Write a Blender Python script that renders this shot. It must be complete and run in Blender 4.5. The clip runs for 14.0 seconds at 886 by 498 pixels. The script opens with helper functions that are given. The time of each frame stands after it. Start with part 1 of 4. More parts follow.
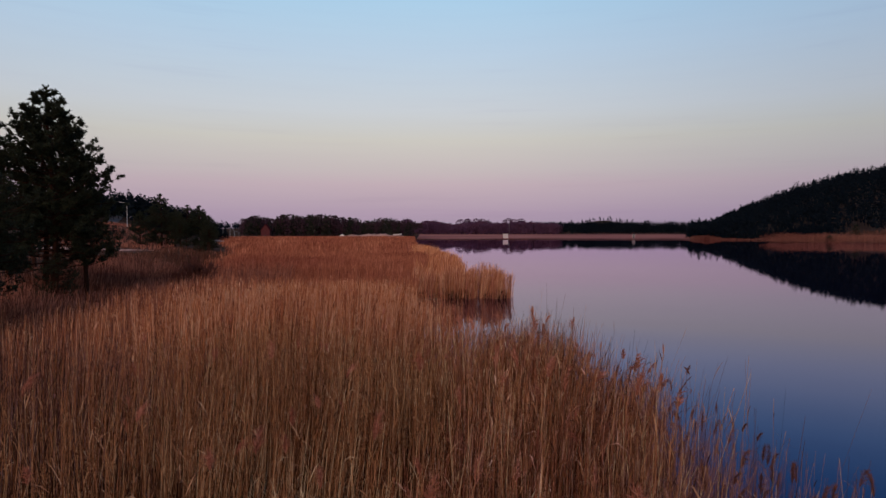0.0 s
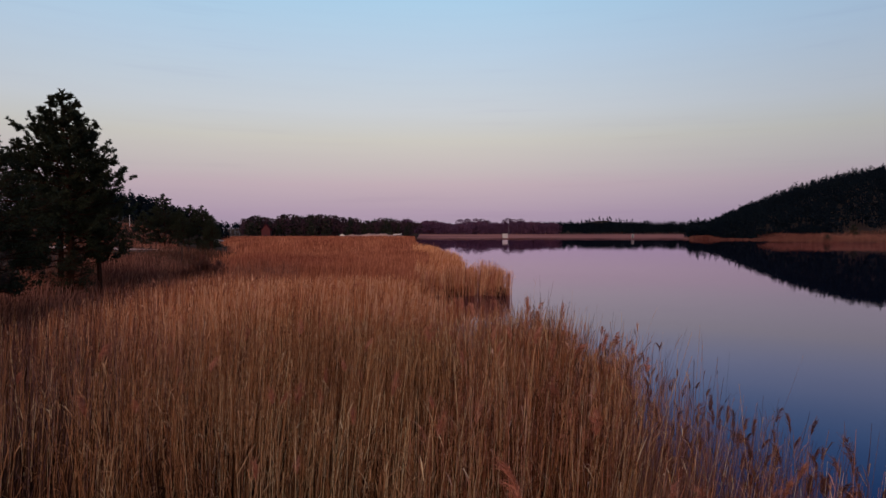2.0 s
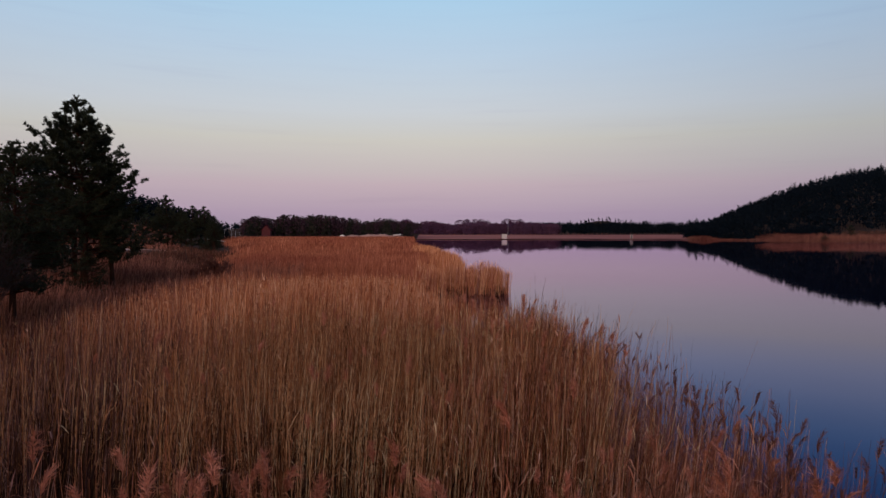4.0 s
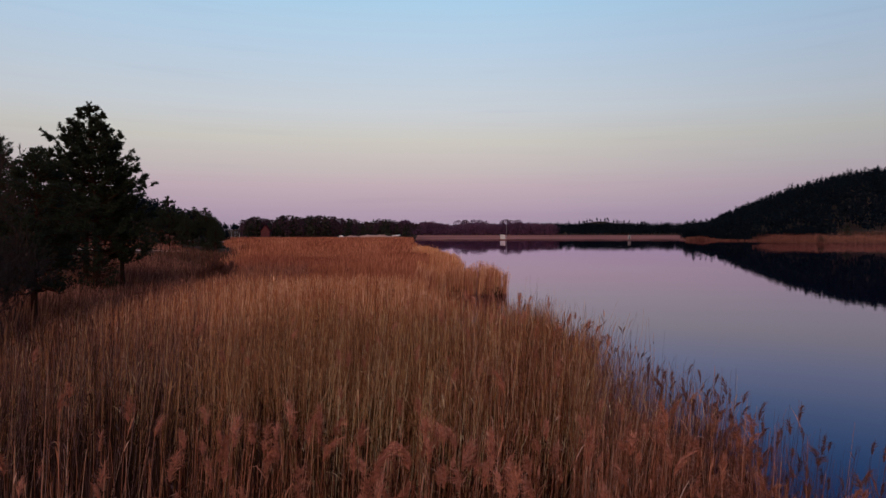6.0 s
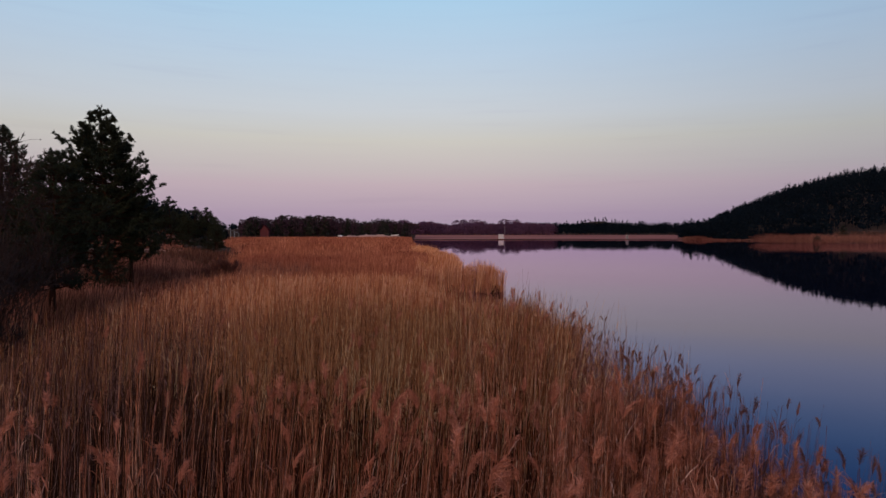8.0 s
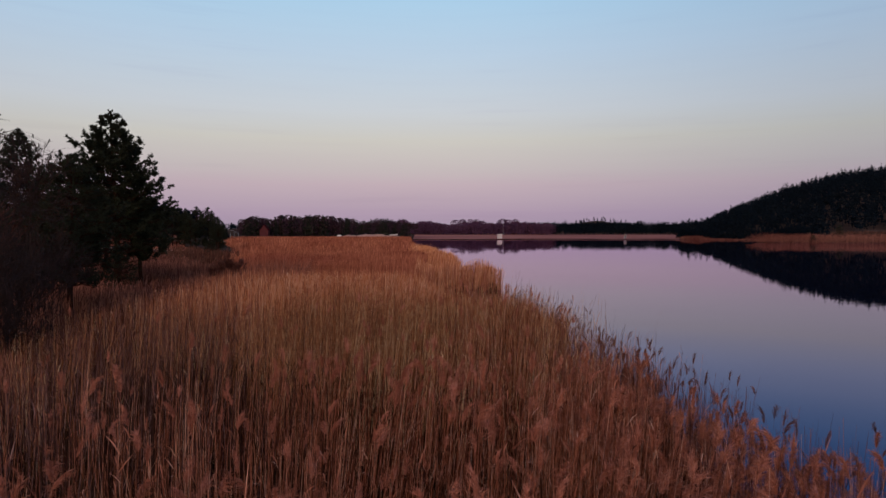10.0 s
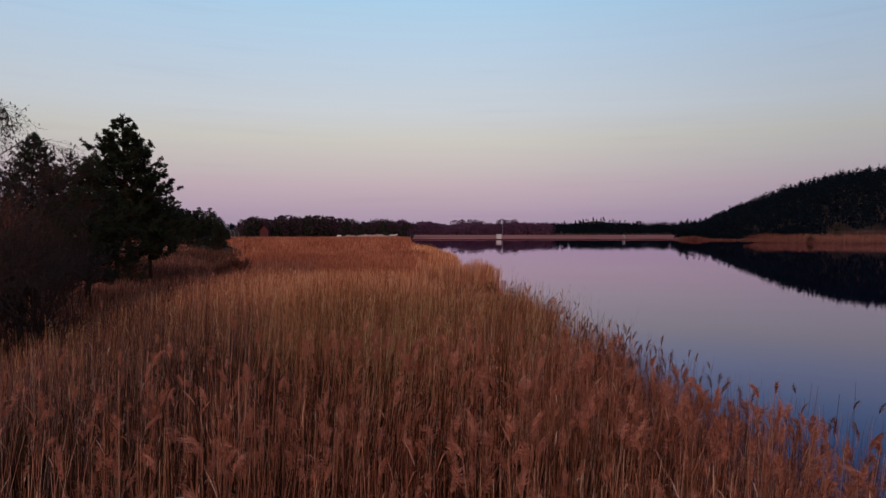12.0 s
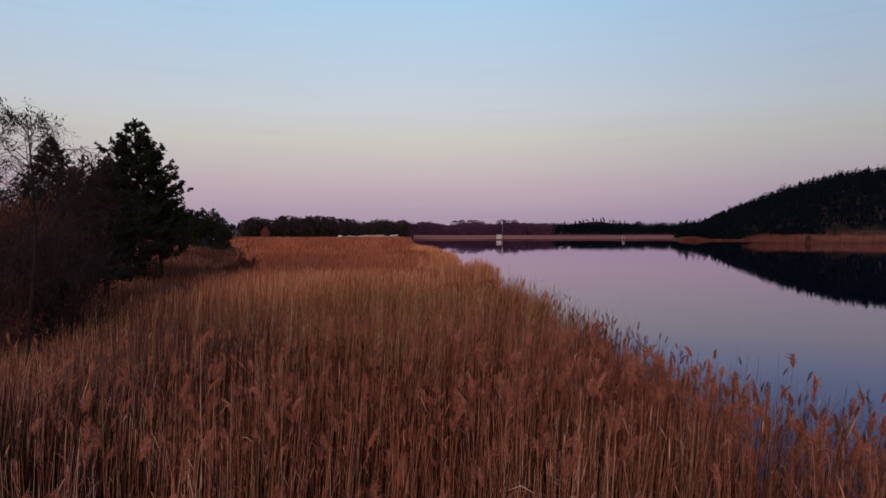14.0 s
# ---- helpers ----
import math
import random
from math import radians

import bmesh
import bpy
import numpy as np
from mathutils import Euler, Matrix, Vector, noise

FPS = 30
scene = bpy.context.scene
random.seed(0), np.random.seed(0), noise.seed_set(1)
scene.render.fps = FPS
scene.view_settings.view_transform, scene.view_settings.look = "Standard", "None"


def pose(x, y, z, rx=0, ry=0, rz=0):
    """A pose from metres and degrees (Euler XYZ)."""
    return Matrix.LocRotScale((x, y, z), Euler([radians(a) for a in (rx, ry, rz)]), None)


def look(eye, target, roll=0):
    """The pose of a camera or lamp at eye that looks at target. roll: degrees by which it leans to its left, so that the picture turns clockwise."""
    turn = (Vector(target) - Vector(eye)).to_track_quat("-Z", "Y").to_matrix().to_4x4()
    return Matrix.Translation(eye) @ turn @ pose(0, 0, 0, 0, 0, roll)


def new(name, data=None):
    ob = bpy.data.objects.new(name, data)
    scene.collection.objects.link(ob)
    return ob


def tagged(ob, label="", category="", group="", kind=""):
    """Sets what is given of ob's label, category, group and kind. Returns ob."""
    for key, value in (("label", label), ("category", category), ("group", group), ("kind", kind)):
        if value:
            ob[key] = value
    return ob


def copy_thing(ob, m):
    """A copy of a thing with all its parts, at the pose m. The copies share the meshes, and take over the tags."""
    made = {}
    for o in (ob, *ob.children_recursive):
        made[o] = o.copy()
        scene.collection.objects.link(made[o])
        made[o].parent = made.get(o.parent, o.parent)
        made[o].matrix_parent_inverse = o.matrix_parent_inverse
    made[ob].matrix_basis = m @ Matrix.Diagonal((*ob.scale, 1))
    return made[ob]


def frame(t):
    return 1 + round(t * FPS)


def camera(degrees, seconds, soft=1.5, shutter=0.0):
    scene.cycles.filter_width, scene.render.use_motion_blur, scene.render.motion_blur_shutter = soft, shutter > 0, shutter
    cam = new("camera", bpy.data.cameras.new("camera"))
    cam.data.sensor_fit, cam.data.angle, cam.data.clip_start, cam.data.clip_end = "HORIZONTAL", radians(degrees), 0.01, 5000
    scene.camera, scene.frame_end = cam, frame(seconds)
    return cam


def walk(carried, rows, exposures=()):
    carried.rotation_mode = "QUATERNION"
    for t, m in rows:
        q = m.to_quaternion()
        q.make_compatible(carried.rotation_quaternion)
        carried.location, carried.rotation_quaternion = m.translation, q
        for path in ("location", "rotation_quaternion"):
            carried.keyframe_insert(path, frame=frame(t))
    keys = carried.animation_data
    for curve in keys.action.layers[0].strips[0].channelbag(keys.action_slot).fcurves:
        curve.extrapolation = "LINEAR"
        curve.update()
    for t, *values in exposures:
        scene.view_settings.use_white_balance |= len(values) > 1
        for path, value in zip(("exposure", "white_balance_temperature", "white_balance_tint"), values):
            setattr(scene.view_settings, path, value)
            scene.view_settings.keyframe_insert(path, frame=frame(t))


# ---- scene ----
cam = camera(71.7, 14.0)
PATH = [
    (0.0, pose(-0.205, 0.122, 5.254, 88.311, 0.0, -0.037)),
    (0.5, pose(-0.229, -0.237, 5.227, 88.312, 0.0, -0.048)),
    (1.0, pose(-0.249, -0.594, 5.199, 88.313, 0.0, -0.056)),
    (1.5, pose(-0.268, -0.949, 5.176, 88.314, 0.0, -0.062)),
    (2.0, pose(-0.287, -1.301, 5.159, 88.315, 0.0, -0.068)),
    (2.5, pose(-0.307, -1.652, 5.155, 88.318, 0.0, -0.075)),
    (3.0, pose(-0.332, -2.001, 5.165, 88.325, 0.0, -0.087)),
    (4.0, pose(-0.398, -2.692, 5.216, 88.351, 0.0, -0.131)),
    (5.0, pose(-0.467, -3.385, 5.275, 88.379, 0.0, -0.197)),
    (5.5, pose(-0.495, -3.737, 5.293, 88.388, 0.0, -0.235)),
    (6.0, pose(-0.515, -4.095, 5.300, 88.393, 0.0, -0.273)),
    (6.5, pose(-0.528, -4.457, 5.298, 88.393, 0.0, -0.310)),
    (7.0, pose(-0.535, -4.821, 5.293, 88.390, 0.0, -0.346)),
    (7.5, pose(-0.539, -5.186, 5.287, 88.384, 0.0, -0.380)),
    (8.0, pose(-0.540, -5.552, 5.284, 88.374, 0.0, -0.414)),
    (9.0, pose(-0.547, -6.291, 5.291, 88.352, 0.0, -0.473)),
    (10.0, pose(-0.564, -7.049, 5.305, 88.340, 0.0, -0.522)),
    (10.5, pose(-0.577, -7.436, 5.307, 88.341, 0.0, -0.542)),
    (11.0, pose(-0.594, -7.828, 5.304, 88.347, 0.0, -0.559)),
    (11.5, pose(-0.612, -8.226, 5.297, 88.355, 0.0, -0.573)),
    (12.0, pose(-0.633, -8.628, 5.287, 88.363, 0.0, -0.581)),
    (12.5, pose(-0.654, -9.034, 5.278, 88.371, 0.0, -0.585)),
    (13.0, pose(-0.677, -9.443, 5.271, 88.379, 0.0, -0.584)),
    (13.5, pose(-0.701, -9.857, 5.266, 88.387, 0.0, -0.578)),
    (14.0, pose(-0.726, -10.274, 5.264, 88.396, 0.0, -0.569)),
]
walk(cam, PATH)

# ---- world and light ----
SUN_EL, SUN_ROT = 3.0, 190.0      # low behind the camera; rotation clockwise from north

world = bpy.data.worlds.new("dusk_sky")
scene.world = world
world.use_nodes = True
wn = world.node_tree
wn.nodes.clear()


def add(tree, kind, **sets):
    n = tree.nodes.new(kind)
    for k, v in sets.items():
        n.inputs[k].default_value = v
    return n


def ramp_of(tree, stops, interp="LINEAR"):
    r = tree.nodes.new("ShaderNodeValToRGB")
    r.color_ramp.interpolation = interp
    els = r.color_ramp.elements
    while len(els) < len(stops):
        els.new(0.5)
    for e, (p, c) in zip(els, stops):
        e.position, e.color = p, (*c, 1)
    return r


wtc = wn.nodes.new("ShaderNodeTexCoord")
wsep = wn.nodes.new("ShaderNodeSeparateXYZ")
wn.links.new(wtc.outputs["Generated"], wsep.inputs[0])
# the twilight sky: dusky violet at the horizon, rose, cream, then blue above
SKY = [(0.0, (0.355, 0.279, 0.37)), (0.026, (0.414, 0.310, 0.42)), (0.075, (0.525, 0.406, 0.462)), (0.10, (0.550, 0.476, 0.485)), (0.145, (0.597, 0.567, 0.522)),
       (0.19, (0.583, 0.614, 0.655)), (0.275, (0.492, 0.619, 0.755)), (0.355, (0.404, 0.619, 0.81)), (0.6, (0.167, 0.325, 0.60)), (1.0, (0.079, 0.173, 0.42))]
wramp = ramp_of(wn, SKY)
wn.links.new(wsep.outputs["Z"], wramp.inputs[0])
# the afterglow on the side of the set sun
wsky = wn.nodes.new("ShaderNodeTexSky")
wsky.sky_type, wsky.sun_disc = "NISHITA", False
wsky.sun_elevation, wsky.sun_rotation = radians(SUN_EL), radians(SUN_ROT)
bg1 = add(wn, "ShaderNodeBackground", Strength=1.0)
bg2 = add(wn, "ShaderNodeBackground", Strength=0.008)
wadd = wn.nodes.new("ShaderNodeAddShader")
wout = wn.nodes.new("ShaderNodeOutputWorld")
# a lens-like falloff painted into the sky colour, dimmer to both sides
wside = ramp_of(wn, [(0.0, (0.72, 0.74, 0.80)), (0.22, (0.93, 0.95, 0.97)), (0.47, (1, 1, 1)), (0.60, (0.95, 0.96, 0.98)), (0.77, (0.72, 0.76, 0.82)), (1.0, (0.60, 0.64, 0.72))], "B_SPLINE")
wmap = add(wn, "ShaderNodeMapRange")
wmap.inputs["From Min"].default_value, wmap.inputs["From Max"].default_value = -1.0, 1.0
wn.links.new(wsep.outputs["X"], wmap.inputs["Value"])
wn.links.new(wmap.outputs[0], wside.inputs[0])
wmul = wn.nodes.new("ShaderNodeMixRGB")
wmul.blend_type = "MULTIPLY"
wmul.inputs[0].default_value = 1.0
wn.links.new(wramp.outputs[0], wmul.inputs[1])
wn.links.new(wside.outputs[0], wmul.inputs[2])
wmp = add(wn, "ShaderNodeMapping", Scale=(2.2, 2.2, 42.0))
wnz = add(wn, "ShaderNodeTexNoise", Scale=2.0, Detail=4.0)
wn.links.new(wtc.outputs["Generated"], wmp.inputs[0])
wn.links.new(wmp.outputs[0], wnz.inputs["Vector"])
whz = ramp_of(wn, [(0.4, (1.0, 1.0, 1.0)), (0.6, (0.992, 0.99, 0.993)), (0.72, (0.965, 0.96, 0.975))])
wn.links.new(wnz.outputs["Fac"], whz.inputs[0])
wm2 = wn.nodes.new("ShaderNodeMixRGB")
wm2.blend_type = "MULTIPLY"
wm2.inputs[0].default_value = 1.0
wn.links.new(wmul.outputs[0], wm2.inputs[1])
wn.links.new(whz.outputs[0], wm2.inputs[2])
wn.links.new(wm2.outputs[0], bg1.inputs[0])
wn.links.new(wsky.outputs[0], bg2.inputs[0])
wn.links.new(bg1.outputs[0], wadd.inputs[0])
wn.links.new(bg2.outputs[0], wadd.inputs[1])
wn.links.new(wadd.outputs[0], wout.inputs[0])

sun = new("sun", bpy.data.lights.new("sun", "SUN"))
sun.data.energy, sun.data.angle, sun.data.color = 1.7, radians(50), (1.0, 0.60, 0.42)
sun.matrix_world = look((0, 0, 0), (-math.sin(radians(SUN_ROT)), -math.cos(radians(SUN_ROT)), -math.tan(radians(SUN_EL + 20))))
scene.view_settings.exposure = 0.0

# ---- materials ----


def material(name, stops, rough=0.8, scale=(3.0, 40.0), bump=0.0, spec=0.3, island=0.0, second=None, stretch=(1, 1, 1), metal=0.0):
    """Two scales of noise through a colour ramp; island: how far each loose piece strays in tone."""
    m = bpy.data.materials.new(name)
    m.use_nodes = True
    t = m.node_tree
    b = t.nodes["Principled BSDF"]
    b.inputs["Roughness"].default_value = rough
    b.inputs["Specular IOR Level"].default_value = spec
    b.inputs["Metallic"].default_value = metal
    tc = t.nodes.new("ShaderNodeTexCoord")
    mp = add(t, "ShaderNodeMapping", Scale=stretch)
    t.links.new(tc.outputs["Object"], mp.inputs[0])
    n1 = add(t, "ShaderNodeTexNoise", Scale=scale[0], Detail=4.0)
    n2 = add(t, "ShaderNodeTexNoise", Scale=scale[1], Detail=3.0)
    for n in (n1, n2):
        t.links.new(mp.outputs[0], n.inputs["Vector"])
    mix = add(t, "ShaderNodeMath")
    mix.operation = "MULTIPLY_ADD"
    mix.inputs[1].default_value = 0.45
    t.links.new(n2.outputs["Fac"], mix.inputs[0])
    half = add(t, "ShaderNodeMath")
    half.operation = "MULTIPLY"
    half.inputs[1].default_value = 0.55
    t.links.new(n1.outputs["Fac"], half.inputs[0])
    t.links.new(half.outputs[0], mix.inputs[2])
    value = mix.outputs[0]
    if island:
        src = t.nodes.new("ShaderNodeNewGeometry").outputs["Random Per Island"]
        sh = add(t, "ShaderNodeMath")
        sh.operation = "MULTIPLY_ADD"
        sh.inputs[1].default_value = island
        t.links.new(src, sh.inputs[0])
        off = add(t, "ShaderNodeMath")
        off.operation = "SUBTRACT"
        off.inputs[1].default_value = island / 2
        t.links.new(value, off.inputs[0])
        t.links.new(off.outputs[0], sh.inputs[2])
        value = sh.outputs[0]
    r = ramp_of(t, stops)
    t.links.new(value, r.inputs[0])
    colour = r.outputs[0]
    if second:
        n3 = add(t, "ShaderNodeTexNoise", Scale=second[0], Detail=3.0)
        t.links.new(tc.outputs["Object"], n3.inputs["Vector"])
        r3 = ramp_of(t, [(0.36, second[1]), (0.64, second[2])])
        t.links.new(n3.outputs["Fac"], r3.inputs[0])
        mm = t.nodes.new("ShaderNodeMixRGB")
        mm.blend_type = "MULTIPLY"
        mm.inputs[0].default_value = 1.0
        t.links.new(colour, mm.inputs[1])
        t.links.new(r3.outputs[0], mm.inputs[2])
        colour = mm.outputs[0]
    t.links.new(colour, b.inputs["Base Color"])
    if bump:
        bp = add(t, "ShaderNodeBump", Strength=bump, Distance=0.02)
        t.links.new(mix.outputs[0], bp.inputs["Height"])
        t.links.new(bp.outputs[0], b.inputs["Normal"])
    return m


REED = material("dry_reed_stem", [(0.1, (0.030, 0.011, 0.006)), (0.35, (0.148, 0.049, 0.027)), (0.6, (0.350, 0.131, 0.071)), (0.8, (0.512, 0.221, 0.128)), (0.95, (0.650, 0.422, 0.294))],
                rough=0.85, scale=(0.35, 6.0), island=0.9, spec=0.04, second=(0.45, (0.80, 0.69, 0.70), (1.12, 1.13, 1.13)))
REEDTAN = material("straw_reed_stem", [(0.1, (0.026, 0.011, 0.006)), (0.35, (0.126, 0.048, 0.022)), (0.6, (0.300, 0.131, 0.060)), (0.8, (0.446, 0.219, 0.105)), (0.95, (0.602, 0.439, 0.260))],
                   rough=0.85, scale=(0.35, 6.0), island=0.9, spec=0.04, second=(0.4, (0.80, 0.72, 0.70), (1.14, 1.18, 1.12)))
REEDDULL = material("dull_reed_stem", [(0.15, (0.030, 0.015, 0.014)), (0.45, (0.080, 0.039, 0.035)), (0.7, (0.165, 0.082, 0.070)), (0.9, (0.32, 0.19, 0.16))], rough=0.95, scale=(0.3, 5.0), island=0.85, spec=0.02)
SEDGE = material("rusty_sedge", [(0.2, (0.085, 0.034, 0.025)), (0.5, (0.195, 0.081, 0.057)), (0.8, (0.34, 0.160, 0.115))], rough=1.0, scale=(0.2, 3.0), island=0.6, spec=0.0, second=(0.15, (0.62, 0.58, 0.62), (1.1, 1.1, 1.1)))
# darkened copy of the reed colour, to take down the frontal sunlight
REEDDIM = material("dimmed_reed", [(0.15, (0.088, 0.031, 0.023)), (0.4, (0.148, 0.057, 0.041)), (0.6, (0.205, 0.086, 0.064)), (0.85, (0.29, 0.143, 0.108))], rough=1.0, scale=(0.10, 1.0), island=0.6, spec=0.0, second=(0.035, (0.72, 0.58, 0.58), (1.05, 1.12, 1.1)))
REEDMID = material("tan_reed_stem", [(0.15, (0.128, 0.045, 0.023)), (0.4, (0.315, 0.115, 0.052)), (0.6, (0.458, 0.190, 0.090)), (0.9, (0.630, 0.397, 0.25))], rough=0.85, scale=(0.25, 5.0), island=0.85, spec=0.03, second=(0.22, (0.80, 0.68, 0.68), (1.12, 1.11, 1.09)))
REEDPALE = material("bleached_reed_stem", [(0.15, (0.20, 0.072, 0.030)), (0.4, (0.46, 0.180, 0.080)), (0.6, (0.61, 0.275, 0.130)), (0.9, (0.72, 0.43, 0.26))], rough=0.9, scale=(0.25, 4.0), island=0.8, spec=0.03)
# dead leaf colour taken near black: the shade deep in the reeds
GAPSHADE = material("gap_shade_leaves", [(0.2, (0.010, 0.006, 0.004)), (0.5, (0.024, 0.013, 0.008)), (0.8, (0.050, 0.028, 0.017))], rough=1.0, scale=(0.5, 8.0), island=0.5, spec=0.0)
REEDFAR = material("dry_reed_mass", [(0.15, (0.117, 0.038, 0.024)), (0.4, (0.244, 0.087, 0.047)), (0.6, (0.339, 0.132, 0.072)), (0.85, (0.498, 0.224, 0.143))],
                   rough=0.9, scale=(0.10, 2.0), island=0.6, spec=0.04, second=(0.07, (0.75, 0.60, 0.64), (1.10, 1.09, 1.08)))
PLUME = material("reed_plume_fluff", [(0.2, (0.14, 0.049, 0.032)), (0.5, (0.33, 0.122, 0.078)), (0.8, (0.55, 0.25, 0.172))], rough=0.95, scale=(1.5, 30.0), island=0.3, spec=0.0)
# shaded copy of the plume colour, for heads seen against the light
PLUMESHADED = material("shaded_reed_plume", [(0.2, (0.062, 0.026, 0.019)), (0.5, (0.140, 0.057, 0.041)), (0.8, (0.26, 0.112, 0.079))], rough=0.95, scale=(1.5, 30.0), island=0.3, spec=0.0)
BARK = material("pine_bark", [(0.25, (0.018, 0.008, 0.006)), (0.55, (0.034, 0.015, 0.010)), (0.8, (0.062, 0.025, 0.015))], rough=0.95, scale=(1.2, 14.0), bump=0.6, spec=0.05, stretch=(1, 1, 0.3))
NEEDLE = material("pine_needles", [(0.2, (0.007, 0.010, 0.005)), (0.5, (0.015, 0.020, 0.009)), (0.8, (0.030, 0.037, 0.015))], rough=0.7, scale=(0.6, 5.0), island=0.5, spec=0.2)
REDTWIG = material("reddish_bare_twigs", [(0.25, (0.055, 0.020, 0.014)), (0.55, (0.115, 0.040, 0.027)), (0.8, (0.19, 0.072, 0.050))], rough=0.9, scale=(1.0, 12.0), island=0.3)
TWIG = material("bare_twigs", [(0.25, (0.014, 0.008, 0.006)), (0.55, (0.033, 0.016, 0.012)), (0.8, (0.064, 0.031, 0.022))], rough=0.9, scale=(1.0, 12.0), island=0.3)
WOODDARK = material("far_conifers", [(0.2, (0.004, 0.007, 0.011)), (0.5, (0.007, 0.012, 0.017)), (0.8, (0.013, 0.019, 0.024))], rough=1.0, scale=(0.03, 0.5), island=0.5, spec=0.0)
# the conifer colour again, brightened for the wood behind the shore
SHOREPINE = material("brightened_conifers", [(0.2, (0.016, 0.017, 0.016)), (0.5, (0.028, 0.030, 0.024)), (0.8, (0.046, 0.048, 0.034))], rough=1.0, scale=(0.03, 0.5), island=0.6, spec=0.0)
WOODSHORE = material("shore_mixed_wood", [(0.2, (0.028, 0.016, 0.024)), (0.5, (0.056, 0.031, 0.042)), (0.8, (0.09, 0.050, 0.060))], rough=1.0, scale=(0.03, 0.5), island=0.6, spec=0.0)
# purplish bare twigs, with the distant dusk haze mixed into the colour
WOODBARE = material("far_bare_wood", [(0.2, (0.058, 0.027, 0.056)), (0.5, (0.098, 0.046, 0.088)), (0.8, (0.145, 0.07, 0.115))], rough=0.95, scale=(0.03, 0.5), island=0.5, spec=0.1)
GROUND = material("winter_grass_ground", [(0.25, (0.022, 0.014, 0.010)), (0.5, (0.055, 0.034, 0.024)), (0.75, (0.12, 0.078, 0.058))], rough=1.0, scale=(0.08, 2.5), bump=0.5, spec=0.0)
MUD = material("reed_litter", [(0.3, (0.022, 0.013, 0.008)), (0.6, (0.060, 0.032, 0.018)), (0.8, (0.11, 0.06, 0.03))], rough=0.9, scale=(0.5, 9.0), bump=0.5)
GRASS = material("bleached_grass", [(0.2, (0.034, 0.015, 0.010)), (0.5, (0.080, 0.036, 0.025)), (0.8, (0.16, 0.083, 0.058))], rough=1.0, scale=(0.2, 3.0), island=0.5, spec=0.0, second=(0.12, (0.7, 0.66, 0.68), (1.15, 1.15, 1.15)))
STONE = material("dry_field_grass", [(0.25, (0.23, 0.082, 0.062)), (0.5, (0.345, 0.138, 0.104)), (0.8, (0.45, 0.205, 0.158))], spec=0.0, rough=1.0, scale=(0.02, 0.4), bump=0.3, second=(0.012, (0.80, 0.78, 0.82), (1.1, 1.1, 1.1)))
CONCRETE = material("pale_concrete", [(0.3, (0.36, 0.33, 0.31)), (0.7, (0.52, 0.49, 0.46))], rough=0.85, scale=(0.6, 9.0), bump=0.2)
WHITE = material("weathered_white_paint", [(0.3, (0.62, 0.60, 0.58)), (0.7, (0.80, 0.78, 0.75))], rough=0.6, scale=(0.8, 9.0))
RED = material("falu_red_boards", [(0.3, (0.060, 0.012, 0.014)), (0.7, (0.095, 0.020, 0.021))], rough=0.85, scale=(0.8, 12.0), stretch=(6, 6, 0.5))
ROOF = material("dark_roof_tiles", [(0.3, (0.05, 0.013, 0.015)), (0.7, (0.09, 0.024, 0.025))], spec=0.0, rough=1.0, scale=(0.8, 8.0))
STEEL = material("galvanised_steel", [(0.3, (0.30, 0.30, 0.31)), (0.7, (0.46, 0.46, 0.47))], rough=0.5, scale=(1.0, 12.0), metal=0.6)
DARK = material("dark_opening", [(0.3, (0.02, 0.02, 0.022)), (0.7, (0.04, 0.04, 0.042))], rough=0.3, scale=(1.0, 5.0))
SAND = material("shore_sand", [(0.3, (0.29, 0.155, 0.11)), (0.7, (0.43, 0.25, 0.18))], rough=0.95, scale=(0.2, 4.0), bump=0.3)
ASPHALT = material("asphalt", [(0.3, (0.04, 0.038, 0.038)), (0.7, (0.065, 0.06, 0.06))], rough=0.9, scale=(0.4, 8.0))

# lake water: dark peaty body, mirror-smooth skin with faint ripples
WATER = bpy.data.materials.new("lake_water")
WATER.use_nodes = True
wt = WATER.node_tree
wt.nodes.clear()
w_body = add(wt, "ShaderNodeBsdfDiffuse", Color=(0.0015, 0.0025, 0.009, 1))
w_skin = add(wt, "ShaderNodeBsdfGlossy", Roughness=0.014)
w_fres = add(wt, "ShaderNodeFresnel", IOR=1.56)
# blue painted into the mirrored sky where the gloss is steep, lilac where grazing
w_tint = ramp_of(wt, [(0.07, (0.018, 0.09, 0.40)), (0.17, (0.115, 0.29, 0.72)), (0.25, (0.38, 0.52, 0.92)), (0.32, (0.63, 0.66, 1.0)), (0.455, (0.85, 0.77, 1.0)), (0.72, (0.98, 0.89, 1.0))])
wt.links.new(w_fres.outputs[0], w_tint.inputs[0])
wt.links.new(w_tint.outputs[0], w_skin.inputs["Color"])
w_mix = wt.nodes.new("ShaderNodeMixShader")
w_out = wt.nodes.new("ShaderNodeOutputMaterial")
wt.links.new(w_fres.outputs[0], w_mix.inputs[0])
wt.links.new(w_body.outputs[0], w_mix.inputs[1])
wt.links.new(w_skin.outputs[0], w_mix.inputs[2])
wt.links.new(w_mix.outputs[0], w_out.inputs[0])
t_c = wt.nodes.new("ShaderNodeTexCoord")
t_m = add(wt, "ShaderNodeMapping", Scale=(0.3, 1.0, 1.0))
t_n = add(wt, "ShaderNodeTexNoise", Scale=1.3, Detail=3.0)
t_b = add(wt, "ShaderNodeBump", Strength=0.09, Distance=0.02)
wt.links.new(t_c.outputs["Object"], t_m.inputs[0])
